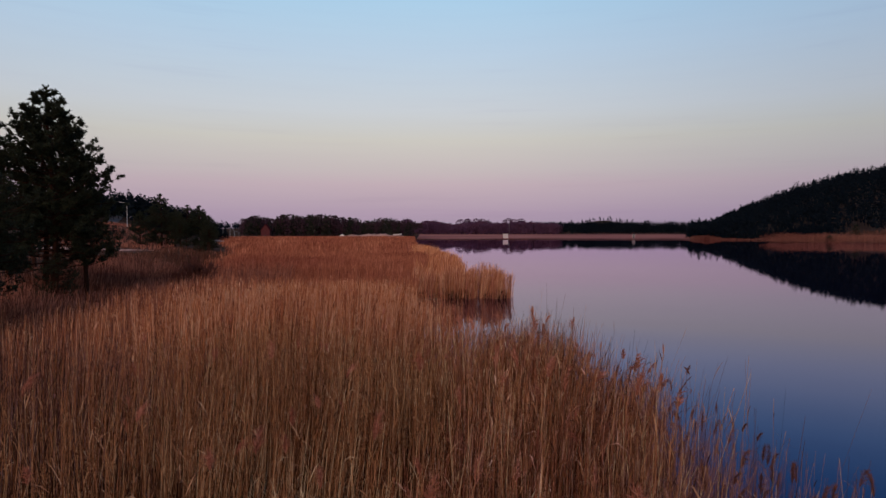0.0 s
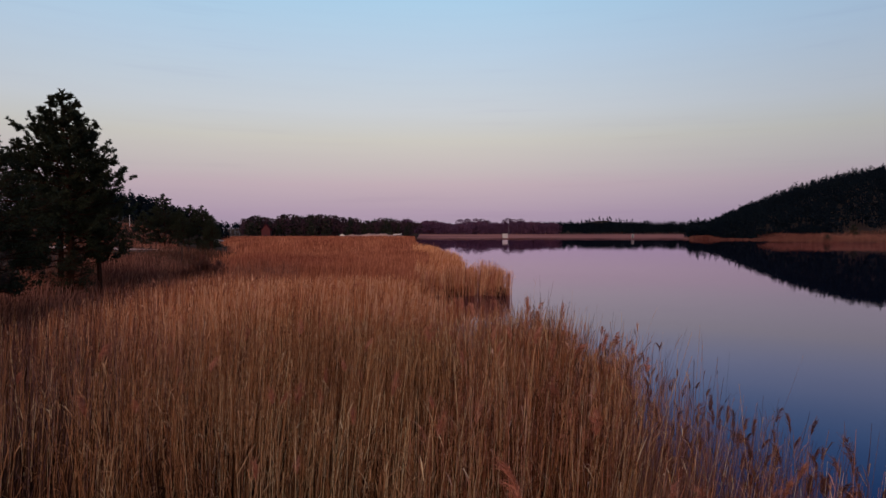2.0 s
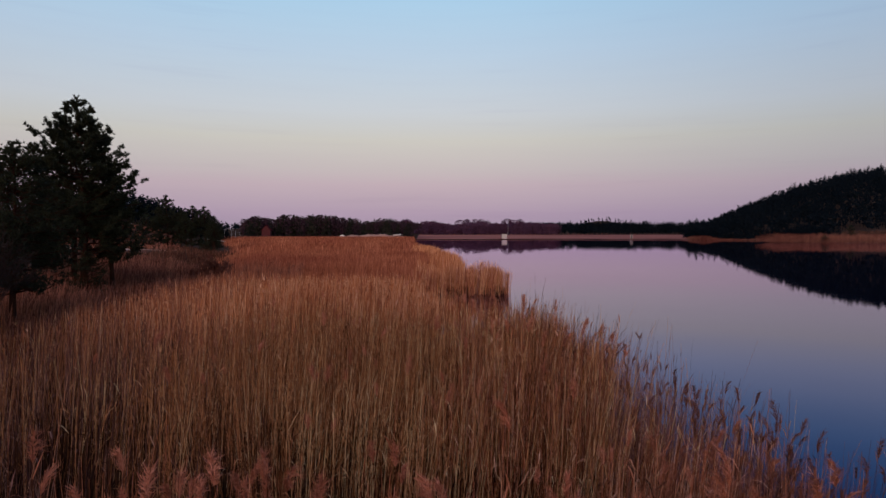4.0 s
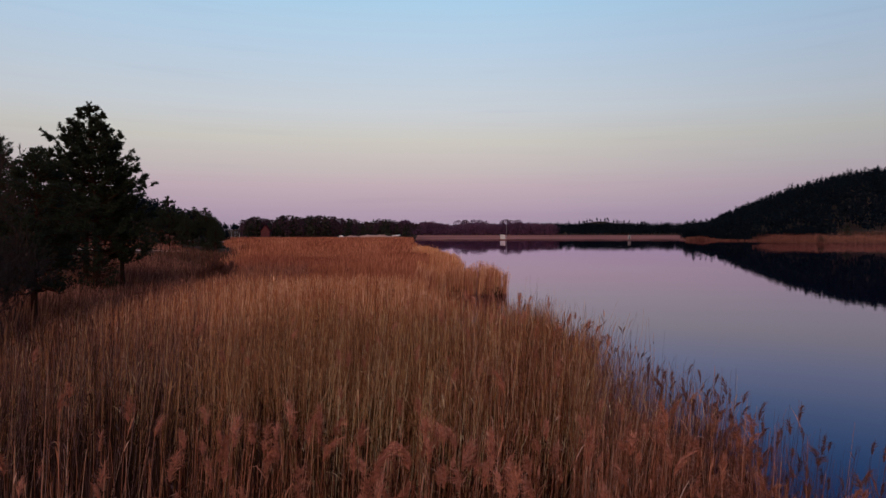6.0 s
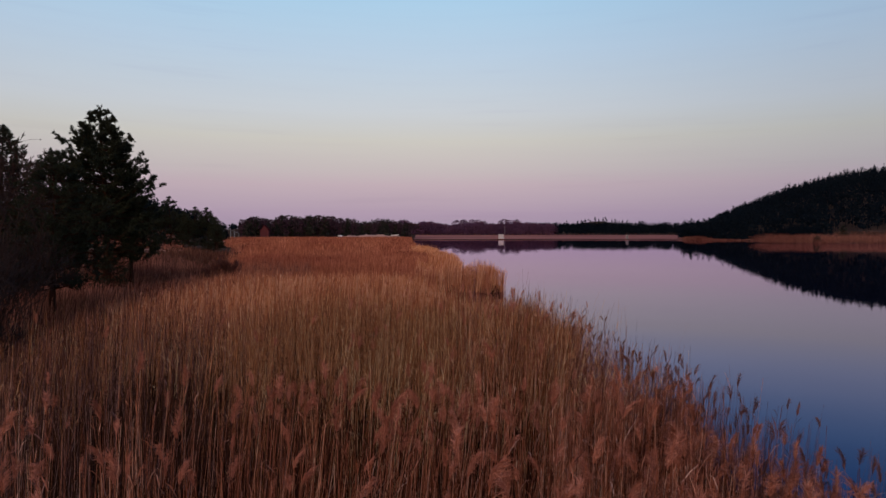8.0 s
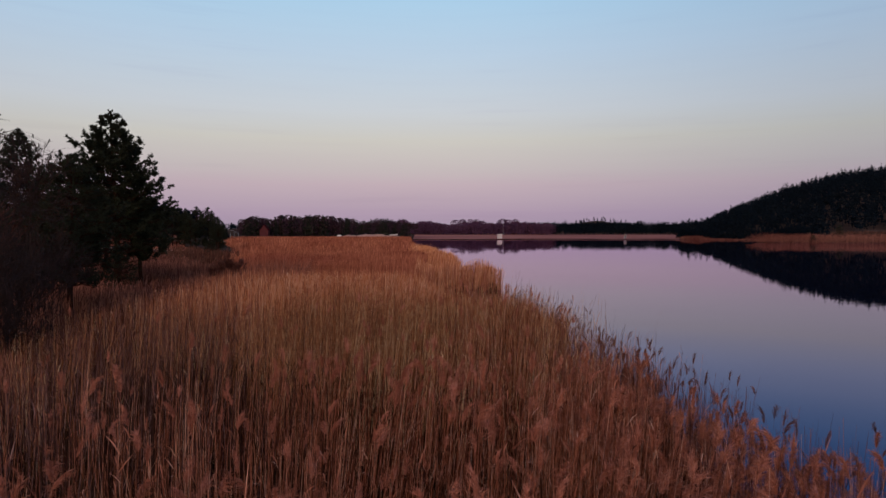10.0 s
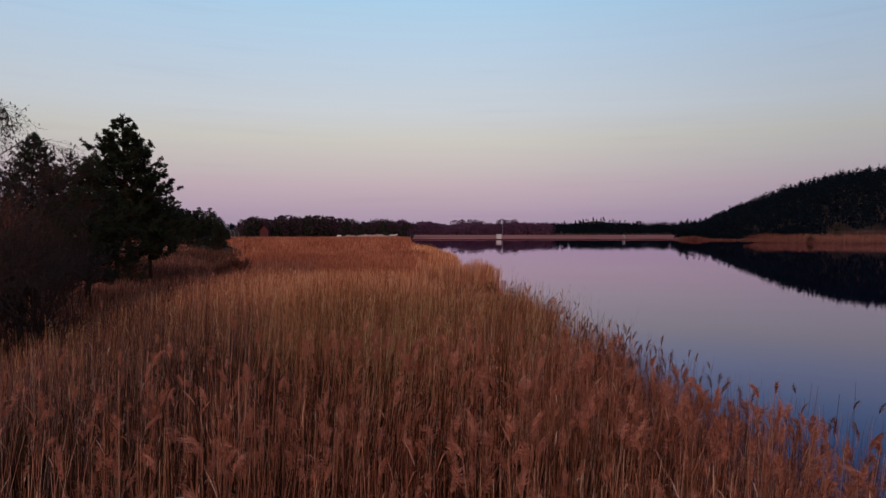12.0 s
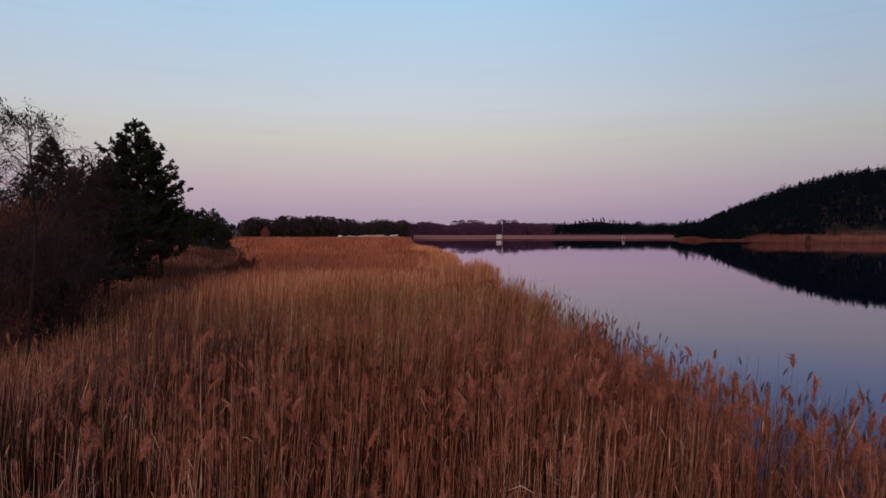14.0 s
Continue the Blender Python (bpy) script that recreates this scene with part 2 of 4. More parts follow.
wt.links.new(t_m.outputs[0], t_n.inputs["Vector"])
wt.links.new(t_n.outputs["Fac"], t_b.inputs["Height"])
wt.links.new(t_b.outputs[0], w_skin.inputs["Normal"])

# ---- building helpers ----
rng = np.random.default_rng(7)


def tri_mesh(name, V, T, smooth=False):
    """A mesh from arrays of corners and triangles."""
    V, T = np.asarray(V, np.float32), np.asarray(T, np.int32)
    me = bpy.data.meshes.new(name)
    me.vertices.add(len(V))
    me.vertices.foreach_set("co", V.ravel())
    me.loops.add(3 * len(T))
    me.loops.foreach_set("vertex_index", T.ravel())
    me.polygons.add(len(T))
    me.polygons.foreach_set("loop_start", np.arange(0, 3 * len(T), 3, dtype=np.int32))
    if smooth:
        me.polygons.foreach_set("use_smooth", np.ones(len(T), dtype=bool))
    me.update(calc_edges=True)
    return me


def join(pieces):
    vs, ts, n = [], [], 0
    for v, t in pieces:
        vs.append(v)
        ts.append(t + n)
        n += len(v)
    return np.concatenate(vs), np.concatenate(ts)


def solid(name, VT, mat, parent=None, label="", smooth=False):
    """One mesh object, under its thing when a parent is given."""
    me = tri_mesh(name, *VT, smooth=smooth)
    me.materials.append(mat)
    ob = new(name, me)
    if parent:
        ob.parent = parent
    if label:
        ob["label"] = label
    return ob


def part(name, bm, mat, parent=None, label=""):
    me = bpy.data.meshes.new(name)
    bm.to_mesh(me)
    bm.free()
    me.materials.append(mat)
    ob = new(name, me)
    if parent:
        ob.parent = parent
    if label:
        ob["label"] = label
    return ob


def box(x0, x1, y0, y1, z0, z1, bevel=0.02, bm=None):
    bm = bm or bmesh.new()
    got = bmesh.ops.create_cube(bm, size=1.0, matrix=Matrix.Translation(((x0 + x1) / 2, (y0 + y1) / 2, (z0 + z1) / 2)) @ Matrix.Diagonal((x1 - x0, y1 - y0, z1 - z0, 1)))
    if bevel:
        edges = list({e for v in got["verts"] for e in v.link_edges})
        bmesh.ops.bevel(bm, geom=edges, offset=bevel, segments=1, affect="EDGES")
    return bm


def tubes(P, R, sides=3):
    """Tapered tubes along polylines P (n, k, 3) with radii R (n, k)."""
    n, k, _ = P.shape
    d = P[:, -1] - P[:, 0]
    d /= np.linalg.norm(d, axis=1, keepdims=True) + 1e-9
    ref = np.where(np.abs(d[:, 2:3]) > 0.8, np.array([[1.0, 0, 0]]), np.array([[0, 0, 1.0]]))
    u = np.cross(d, ref)
    u /= np.linalg.norm(u, axis=1, keepdims=True) + 1e-9
    w = np.cross(d, u)
    a = np.arange(sides) * 2 * np.pi / sides
    ring = u[:, None, :] * np.cos(a)[None, :, None] + w[:, None, :] * np.sin(a)[None, :, None]
    V = P[:, :, None, :] + R[:, :, None, None] * ring[:, None, :, :]
    base = (np.arange(n) * k * sides)[:, None, None]
    i = np.arange(k - 1)[None, :, None] * sides
    j = np.arange(sides)[None, None, :]
    j2 = (j + 1) % sides
    a0, b0, a1, b1 = base + i + j, base + i + j2, base + i + sides + j, base + i + sides + j2
    T = np.stack([np.stack([a0, b0, b1], -1), np.stack([a0, b1, a1], -1)], 3).reshape(-1, 3)
    return V.reshape(-1, 3), T


def ribbons(P, W, side):
    """Flat tapering blades along polylines P (n, k, 3), half widths W (n, k), across the unit vectors side (n, 3)."""
    n, k, _ = P.shape
    V = np.stack([P - W[..., None] * side[:, None], P + W[..., None] * side[:, None]], 2)
    base = (np.arange(n) * k * 2)[:, None]
    i = np.arange(k - 1)[None] * 2
    a, b, c, e = base + i, base + i + 1, base + i + 2, base + i + 3
    T = np.stack([np.stack([a, b, e], -1), np.stack([a, e, c], -1)], 2).reshape(-1, 3)
    return V.reshape(-1, 3), T


def spikes(A, B, W, side):
    """Slender triangles from A to the tip B, with half width W at the foot."""
    n = len(A)
    V = np.stack([A - W[:, None] * side, A + W[:, None] * side, B], 1).reshape(-1, 3)
    return V, np.arange(3 * n).reshape(-1, 3)


def unit(v):
    return v / (np.linalg.norm(v, axis=-1, keepdims=True) + 1e-9)


def sstep(a, b, x):
    s = np.clip((x - a) / (b - a), 0, 1)
    return s * s * (3 - 2 * s)


def wobble(x, y, s, seed=0.0):
    """A cheap smooth unevenness, about -1 to 1, of wave length s."""
    a, b = x / s * 6.283, y / s * 6.283
    return (np.sin(a + 1.3 * np.sin(b * 0.7 + seed) + seed) + np.sin(b * 1.1 + 1.7 * np.sin(a * 0.6 + 2 * seed)) + np.sin((a + b) * 0.53 + seed * 3)) / 3


# ---- the lie of the land ----
NORTH = 391.0      # the water's edge at the far end of the lake


def bank_x(y):
    """Where the dry bank begins, west of the reeds."""
    return np.interp(y, [-200, -12, 5, 12, 18, 28, 50, 90, 125, 200, 300, 400], [-40, -10.5, -12.6, -13.8, -14.8, -16.5, -21, -33, -44, -72, -112, -150]) + 0.5 * wobble(y, y * 0.3, 11.0)


def edge_x(y):
    """Where the reeds end towards the open water."""
    return np.interp(y, [-200, -12, -4.5, -3.1, -1.2, 1.3, 2.5, 3.6, 4.2, 5.0, 6.5, 7.4, 7.9, 9.3, 12, 14.9, 16.5, 18.5, 22, 26, 46.4, 47, 52, 54, 74, 130, 200, 280, 345],
                     [9.0, 6.6, 4.0, 3.4, 2.7, 2.3, 2.55, 2.7, 2.4, 1.65, 1.8, 2.3, 2.45, 2.45, 2.1, 1.9, 1.0, 0.15, -0.3, -1.5, -2.4, 4.8, 5.0, 1.3, 1.1, -4.6, -9.5, -13.5, -16.5])


def east_x(y):
    return np.interp(y, [-300, 100, 200, 262, 275, 330, 345, 366, 400], [330, 300, 250, 205, 185, 192, 192, 165, 160])


def land(x, y):
    x, y = np.asarray(x, float), np.asarray(y, float)
    west = bank_x(y) - x
    north = y - np.where(x < -19.5, 340, NORTH)
    east = np.where(y > 262, x - east_x(y), x - 205 - (262 - y) * 0.5)
    south = -260 - y
    out = np.maximum(np.maximum(west, north), np.maximum(east, south))
    z = np.where(out < 0, np.maximum(out * 0.12, -1.5), 0.12 + np.minimum(out, 8) * np.where((x < 0) & (y < 130), 0.19, 0.10) + np.clip(out - 8, 0, 300) * 0.012)
    z = z + np.clip(out, 0, 1) * (0.12 * wobble(x, y, 7.0) + 0.25 * wobble(x, y, 31.0, 2.0))
    # road embankment far along the west bank
    z = z + 6.0 * np.exp(-((x + 95 + np.maximum(y - 165, 0) * 0.45) / 26) ** 2) * sstep(95, 165, y) * (1 - sstep(230, 330, y))
    z = z + 6.5 * np.exp(-(((x + 150) / 45) ** 2 + ((y - 275) / 45) ** 2))
    # wooded hill in the east
    u = np.maximum(x * 430 / np.maximum(y, 300) - 186, 0) / 68
    hill = 55 * (1 - np.exp(-u ** 1.4)) * sstep(262, 600, y) * (1 - sstep(800, 1300, y))
    z = z + hill * sstep(-2, 28, x - east_x(y))
    # rolling far country
    far = sstep(420, 900, np.hypot(x, y))
    z = z + far * (4 + 3 * wobble(x, y, 700.0, 1.0)) * (y > 0)
    z = z + 27 * np.exp(-(((x - 450) / 75) ** 2 + ((y - 1750) / 200) ** 2))
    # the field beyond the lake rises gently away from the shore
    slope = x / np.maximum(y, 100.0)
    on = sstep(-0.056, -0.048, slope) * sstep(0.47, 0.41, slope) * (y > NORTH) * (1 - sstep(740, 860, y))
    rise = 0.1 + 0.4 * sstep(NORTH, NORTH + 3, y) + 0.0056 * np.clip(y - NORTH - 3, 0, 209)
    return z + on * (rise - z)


ang = np.radians(np.concatenate([np.arange(-75, 75, 0.9), np.arange(75, 285, 4.0)]))
rad = np.concatenate([np.arange(0, 60, 1.0), 60 * (1.028 ** np.arange(0, 158))])
A, Rr = np.meshgrid(ang, rad, indexing="ij")
GX, GY = np.sin(A) * Rr, np.cos(A) * Rr - 14.0
GZ = land(GX, GY)
na, nr = GX.shape
ia, ir = np.meshgrid(np.arange(na), np.arange(nr - 1), indexing="ij")
ib = (ia + 1) % na
q0, q1, q2, q3 = ia * nr + ir, ia * nr + ir + 1, ib * nr + ir + 1, ib * nr + ir
GT = np.stack([np.stack([q0, q1, q2], -1), np.stack([q0, q2, q3], -1)], 2).reshape(-1, 3)
ground = solid("ground", (np.stack([GX, GY, GZ], -1).reshape(-1, 3), GT[:, ::-1]), GROUND, smooth=True)
tagged(ground, "dull brown winter grass and lake bed running to the horizon", "ground", kind="structure")

bm = bmesh.new()
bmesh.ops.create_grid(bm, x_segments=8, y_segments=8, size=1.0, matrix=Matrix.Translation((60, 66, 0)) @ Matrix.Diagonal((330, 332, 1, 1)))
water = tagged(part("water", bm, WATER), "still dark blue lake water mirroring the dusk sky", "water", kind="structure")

# ---- reeds ----


def reeds(x, y, h, width, lean, leaves, plume, k=5, sides=3, base=-0.15, wind=(0.6, -0.2), filaments=26, leaf_width=1.0, slim=1.0):
    """Dry reed stalks as arrays: stems with leaves, and plumes on the part of them marked in plume."""
    n = len(x)
    s = np.linspace(0, 1, k)
    th = rng.uniform(0, 6.283, n)
    amount = np.abs(rng.normal(0, lean, n))
    dx = np.cos(th) * amount + (wind[0] + 1.1 * wobble(x, y, 3.1, 5.0)) * lean
    dy = np.sin(th) * amount + (wind[1] + 0.8 * wobble(x, y, 2.6, 8.0)) * lean
    sway = s[None] ** 1.7
    P = np.stack([x[:, None] + dx[:, None] * h[:, None] * sway, y[:, None] + dy[:, None] * h[:, None] * sway, base + (h[:, None] - base) * s[None] * (1 - 0.5 * (dx ** 2 + dy ** 2)[:, None] * s[None])], -1)
    R = width[:, None] * (1 - 0.55 * s[None]) * 0.5
    got = [tubes(P, R, sides) if sides > 1 else ribbons(P, R, unit(np.stack([np.cos(th * 3) + 1.5, np.sin(th * 3) * 0.4, 0 * th], -1)))]
    if leaves:
        m = n * leaves
        i = np.repeat(np.arange(n), leaves)
        at = rng.uniform(0.35, 0.97, m)
        f = at * (k - 1)
        lo = np.minimum(f.astype(int), k - 2)
        O = P[i, lo] + (P[i, lo + 1] - P[i, lo]) * (f - lo)[:, None]
        az = rng.uniform(0, 6.283, m)
        L = rng.uniform(0.14, 0.36, m)
        up = rng.uniform(0.8, 2.8, m)
        D = unit(np.stack([np.cos(az), np.sin(az), up], -1))
        q = np.array([0, 0.5, 1.0])
        droop = rng.uniform(0.1, 0.7, m)
        B = O[:, None] + D[:, None] * (L[:, None] * q)[..., None]
        B[..., 2] -= droop[:, None] * L[:, None] * q ** 2
        W = (width[i] * rng.uniform(0.45, 0.9, m) * leaf_width)[:, None] * np.array([0.6, 1.0, 0.12])
        got.append(ribbons(B, W, unit(np.stack([-np.sin(az), np.cos(az), 0.3 * rng.normal(size=m)], -1))))
    stalk = join(got)
    fluff = None
    if plume is not None and plume.any():
        top, dirn = P[plume, -1], unit(P[plume, -1] - P[plume, -2])
        fluff = plumes(top, dirn, width[plume] / 0.007, filaments, slim)
    return stalk, fluff


def plumes(top, dirn, size, m, slim=1.0):
    """Feathery seed heads: a nodding brush of fine hairs, full below and drawn out to a tip."""
    n = len(top)
    az = rng.uniform(0, 6.283, n)
    nod = np.stack([np.cos(az), np.sin(az), np.zeros(n)], -1) * rng.uniform(0.12, 0.75, n)[:, None]
    L = rng.uniform(0.18, 0.34, n) * np.clip(size, 0.8, 1.2)
    wide = rng.uniform(0.26, 0.48, n) * slim
    i = np.repeat(np.arange(n), m)

    def rachis(f):
        p = top[i] + dirn[i] * (L[i] * (f - 0.3))[:, None] + nod[i] * (L[i] * f ** 2 * 0.7)[:, None]
        p[:, 2] -= 0.32 * L[i] * np.linalg.norm(nod[i], axis=1) * f ** 2
        return p

    f = rng.random(n * m) ** 1.2 * 0.72
    lobe = np.floor(rng.random(n * m) * 5) * 1.2566 + az[i] + rng.normal(0, 0.45, n * m) + f * rng.uniform(-3.0, 3.0, n)[i]
    out = np.stack([np.cos(lobe), np.sin(lobe), rng.normal(0, 0.25, n * m)], -1) * 0.9 + nod[i] * rng.uniform(0.2, 0.9, n * m)[:, None]
    reach = wide[i] * L[i] * np.sin(np.clip(0.35 + f * 3.0, 0, 3.0)) * rng.uniform(0.15, 1.0, n * m)
    A = rachis(f) + out * (0.12 * reach)[:, None]
    B = rachis(f + rng.uniform(0.02, 0.36, n * m)) + out * reach[:, None]
    B[:, 2] -= 0.8 * reach ** 2 / L[i]
    side = unit(np.cross(B - A, unit(rng.normal(size=(n * m, 3)))))
    W = rng.uniform(0.0016, 0.0036, n * m) * np.clip(size[i], 0.9, 2.0) * (1.0 if m > 60 else 1.9)
    return spikes(A, B, W, side)


def scatter(n, x0, x1, y0, y1):
    return rng.uniform(x0, x1, n), rng.uniform(y0, y1, n)


def tufted(x, y, s, amount):
    """Gathers stalks a little towards loose tufts."""
    return x + amount * np.sin(y * 6.283 / s + 2 * np.sin(x * 3.1 / s)), y + amount * np.sin(x * 6.283 / s * 1.2 + 1.4 * np.sin(y * 2.7 / s))


def reed_field(name, n, x0, x1, y0, y1, height, width, lean, leaves, plume_share, mat, label, k=5, sides=3, fringe=0.0, thin=None, filaments=150, grow=0.0, leaf_width=1.0, vary=0.075):
    x, y = scatter(n, x0, x1, y0, y1)
    x, y = tufted(x, y, 1.7, 0.16)
    rag = np.where(y > 40, rng.normal(0, 0.28, len(x)) + 0.35 * np.sin(y * 2.3 + 1), 0.12 * np.sin(y * 2.9) + rng.normal(0, 0.08, len(x)))
    y = np.where((y > 46) & (y < 48.5), y + 0.7 * np.abs(np.sin(x * 1.4 + 0.6)) + 0.5 * rng.random(len(x)) ** 2, y)
    keep = (x > bank_x(y) - 0.8 - np.interp(y, [0, 40, 70], [1.4, 4.0, 2.0]) * rng.random(len(x)) ** 2.2) & (x < rag + edge_x(y) + fringe * rng.random(len(x)) ** 1.5 * np.interp(y, [-2, 1, 3.6, 5.0, 7.0, 7.8], [0.7, 0.6, 0.6, 1.0, 1.0, 0.15])) & ~((np.abs(x - 2.5 - 0.06 * (y - 47) - 0.1 * np.sin(y * 3)) < 0.15) & (y > 46) & (y < 53) & (rng.random(len(x)) < 0.85))
    keep &= (y < 10) | (rng.random(len(x)) < 0.15 + 0.85 * sstep(-2.0, 5.0, x - bank_x(y)))
    if thin is not None:
        keep &= rng.random(len(x)) < thin(x, y)
    x, y = x[keep], y[keep]
    h = height * (1 + 0.07 * wobble(x, y, 5.0, 0.7) + 0.05 * wobble(x, y, 17.0, 2.0)) * rng.normal(1, vary, len(x))
    h = np.where((y > 46) & (y < 54) & (x > -3), h * (1 + 0.10 * np.sin(x * 2.1 + 1) - 0.10 * sstep(4.2, 5.1, x) - 0.05 * rng.random(len(x))), h)
    h = h * (1 - 0.38 * sstep(5.0, -1.5, x - bank_x(y)) - 0.25 * sstep(-1.0, -6.0, x - bank_x(y))) * (1 - 0.07 * sstep(-2.2, -1.0, x) * sstep(1.9, 1.4, x) * sstep(9.5, 12.5, y) * sstep(28, 24, y))
    h = h * (1 - 0.2 * sstep(20, 36, y)) if y0 == 14 else h
    w = width * rng.uniform(0.7, 1.3, len(x)) * (1 + grow * (y - y0))
    plume = rng.random(len(x)) < plume_share(x, y) if plume_share else None
    stalk, fluff = reeds(x, y, h, w, lean, leaves, plume, k=k, sides=sides, filaments=filaments, leaf_width=leaf_width)
    ob = solid(name, stalk, mat)
    tagged(ob, label, "reeds", kind="stuff")
    if fluff is not None:
        tagged(solid("reed_plumes", fluff, PLUME), "feathery reddish brown seed heads nodding on reed stalks", "reed plumes", kind="stuff")
    return ob


def near_plumes(x, y):
    return 0.010 + (0.135 + 0.08 * wobble(x, y, 2.6, 1.0)) * sstep(2.9, 1.8, y + 0.4 * np.sin(x * 1.3)) * (1 - 0.55 * sstep(-2.5, -4.5, y)) * sstep(0.5, -0.5, x - edge_x(y))


def near_thin(x, y):
    yy = y - 0.3 * np.sin(x * 0.9) - 0.2 * np.sin(x * 2.3 + 1)
    gap = sstep(2.0, 2.5, yy) * sstep(4.5, 3.7, yy) * sstep(1.6, 0.2, x) * sstep(-7.5, -5.0, x)
    return (1 - 0.85 * sstep(10.0, 6.5, x - bank_x(y))) * (1 - 0.95 * gap) * (0.88 + 0.12 * wobble(x, y, 2.3, 4.0)) * (1 - 0.55 * sstep(0.0, 0.5, x - edge_x(y)))


reed_field("reed_bed", 20000, -13, 6.6, -7.5, 3.3, 3.22, 0.0066, 0.065, 2, near_plumes, REED,
           "dense rust brown dry reed stalks standing in shallow water", fringe=1.7, thin=near_thin, k=4, filaments=190)
reed_field("reed_bed", 20000, -13, 5.4, 3.3, 14, 3.25, 0.0066, 0.085, 3, near_plumes, REEDTAN,
           "dense straw brown dry reed stalks standing in shallow water", fringe=1.7, thin=near_thin, k=4, filaments=190, leaf_width=0.85)
reed_field("reed_bed", 11000, -15, 1, -7.5, 15, 2.7, 0.008, 0.09, 1, lambda x, y: 0.09 * sstep(3, 1, y), REEDDULL,
           "dull grey brown reeds beside the bank", thin=lambda x, y: 1.0 * sstep(10.5, 6.5, x - bank_x(y)), k=3, filaments=70)
reed_field("reed_bed", 2600, 0.6, 3.4, 7.4, 16.0, 2.98, 0.011, 0.08, 2, lambda x, y: 0.02 + 0 * x, REEDMID,
           "dense tall reeds at the corner of the stand", k=4, fringe=2.2, filaments=60)
NS = 7500
sx, sy = scatter(NS, 0.0, 1.0, -7.0, 7.7)
sy = np.where(rng.random(NS) < 0.45, rng.uniform(1.5, 7.6, NS), sy)
sy = np.where(rng.random(NS) < 0.05, rng.uniform(7.2, 10.8, NS), sy)
sx = edge_x(sy) - 0.2 + sx ** 1.3 * np.interp(sy, [-7, -1.0, 1.6, 3.4, 5.0, 6.6, 7.6, 10.8], [2.2, 2.1, 1.7, 0.9, 1.9, 1.5, 0.9, 1.2])
sh = 1.6 + 1.62 * rng.random(NS) ** 1.3
bst, bfl = reeds(sx, sy, sh, rng.uniform(0.004, 0.0075, NS), 0.06, 2, rng.random(NS) < np.where(sh > 2.6, np.where(sy > 4.2, 0.07, 0.15), 0.01), k=4, filaments=110, slim=0.75)
tagged(solid("reed_bed", bst, SEDGE), "thin scattered reed stalks standing in open water", "reeds", kind="stuff")
tagged(solid("reed_plumes", bfl, PLUMESHADED), "small seed heads in a backlit brown on scattered reed stalks", "reed plumes", kind="stuff")
NC = 4200
cx_, cy_ = scatter(NC, 0.0, 1.0, 5.2, 13.0)
cx_ = edge_x(cy_) - 2.4 * cx_ ** 1.4 + rng.normal(0, 0.05, NC)
cst, cfl = reeds(cx_, cy_, rng.normal(2.97, 0.2, NC), rng.uniform(0.006, 0.010, NC), 0.05, 2, rng.random(NC) < 0.015, k=4, filaments=90)
tagged(solid("reed_bed", cst, REED), "close standing reeds at the corner of the stand", "reeds", kind="stuff")
tagged(solid("reed_plumes", cfl, PLUME), "sparse seed heads above the corner of the stand", "reed plumes", kind="stuff")
NM = 6200
mx, my = scatter(NM, 0.0, 1.0, -7.4, 3.8)
mx = edge_x(my) - 1.5 + (1.7 + 0.6 * sstep(1.0, -0.5, my)) * mx + 0.1 * np.sin(my * 3.1)
mst, mfl = reeds(mx, my, rng.normal(2.92, 0.22, NM), rng.uniform(0.005, 0.009, NM), 0.055, 2, rng.random(NM) < np.where(my < 1.0, 0.11, 0.04), k=4, filaments=180, slim=0.85)
tagged(solid("reed_bed", mst, REED), "close rust brown reed stalks along the open water", "reeds", kind="stuff")
tagged(solid("reed_plumes", mfl, PLUME), "feathery reddish brown seed heads along the open water", "reed plumes", kind="stuff")
reed_field("reed_bed", 5000, -12, 7.5, -24, -7.5, 2.5, 0.010, 0.08, 1, lambda x, y: 0.2 + 0 * x, REED,
           "dry rust brown reeds reaching on along the shore", k=3, fringe=0.5, filaments=16)
reed_field("reed_bed", 24000, -19, 5, 14, 36, 3.0, 0.013, 0.08, 1, lambda x, y: 0.008 + 0.1 * sstep(-0.2, 0.8, x - edge_x(y)), REEDMID,
           "dense rust brown dry reed stalks beside open water", k=3, sides=1, fringe=0.5, filaments=50, leaf_width=1.5,
           thin=lambda x, y: (1 - 0.3 * sstep(20, 23, y) * (x > -1.5)) * (1 - 0.75 * sstep(8.5, 2.5, x - bank_x(y))))
reed_field("reed_bed", 30000, -36, 6, 36, 90, 2.25, 0.03, 0.06, 0, None, REEDFAR, "tawny reed stand along the lake shore", k=3, sides=1, fringe=0.5, grow=0.015)
reed_field("reed_bed", 2600, -2.6, 5.4, 46.8, 53.5, 2.15, 0.022, 0.09, 1, None, REEDPALE, "pale tawny reed clump standing in open water", k=4, sides=1, fringe=0.0, vary=0.12)
gy2 = rng.uniform(53.5, 120, 4200)
gx2 = edge_x(gy2) + 0.3 - 3.2 * rng.random(4200) ** 1.3
pst, _ = reeds(gx2, gy2, rng.normal(2.25, 0.25, 4200), 0.03 * rng.uniform(0.7, 1.3, 4200) * gy2 / 60, 0.07, 0, None, k=3, sides=1)
tagged(solid("reed_bed", pst, REEDPALE), "pale tawny margin of the reed stand beside open water", "reeds", kind="stuff")
reed_field("reed_bed", 38000, -125, 2, 90, 338, 2.3, 0.10, 0.06, 0, None, REEDFAR, "distant tawny reed meadow along the lake shore", k=3, sides=1, fringe=1.0, grow=0.008)

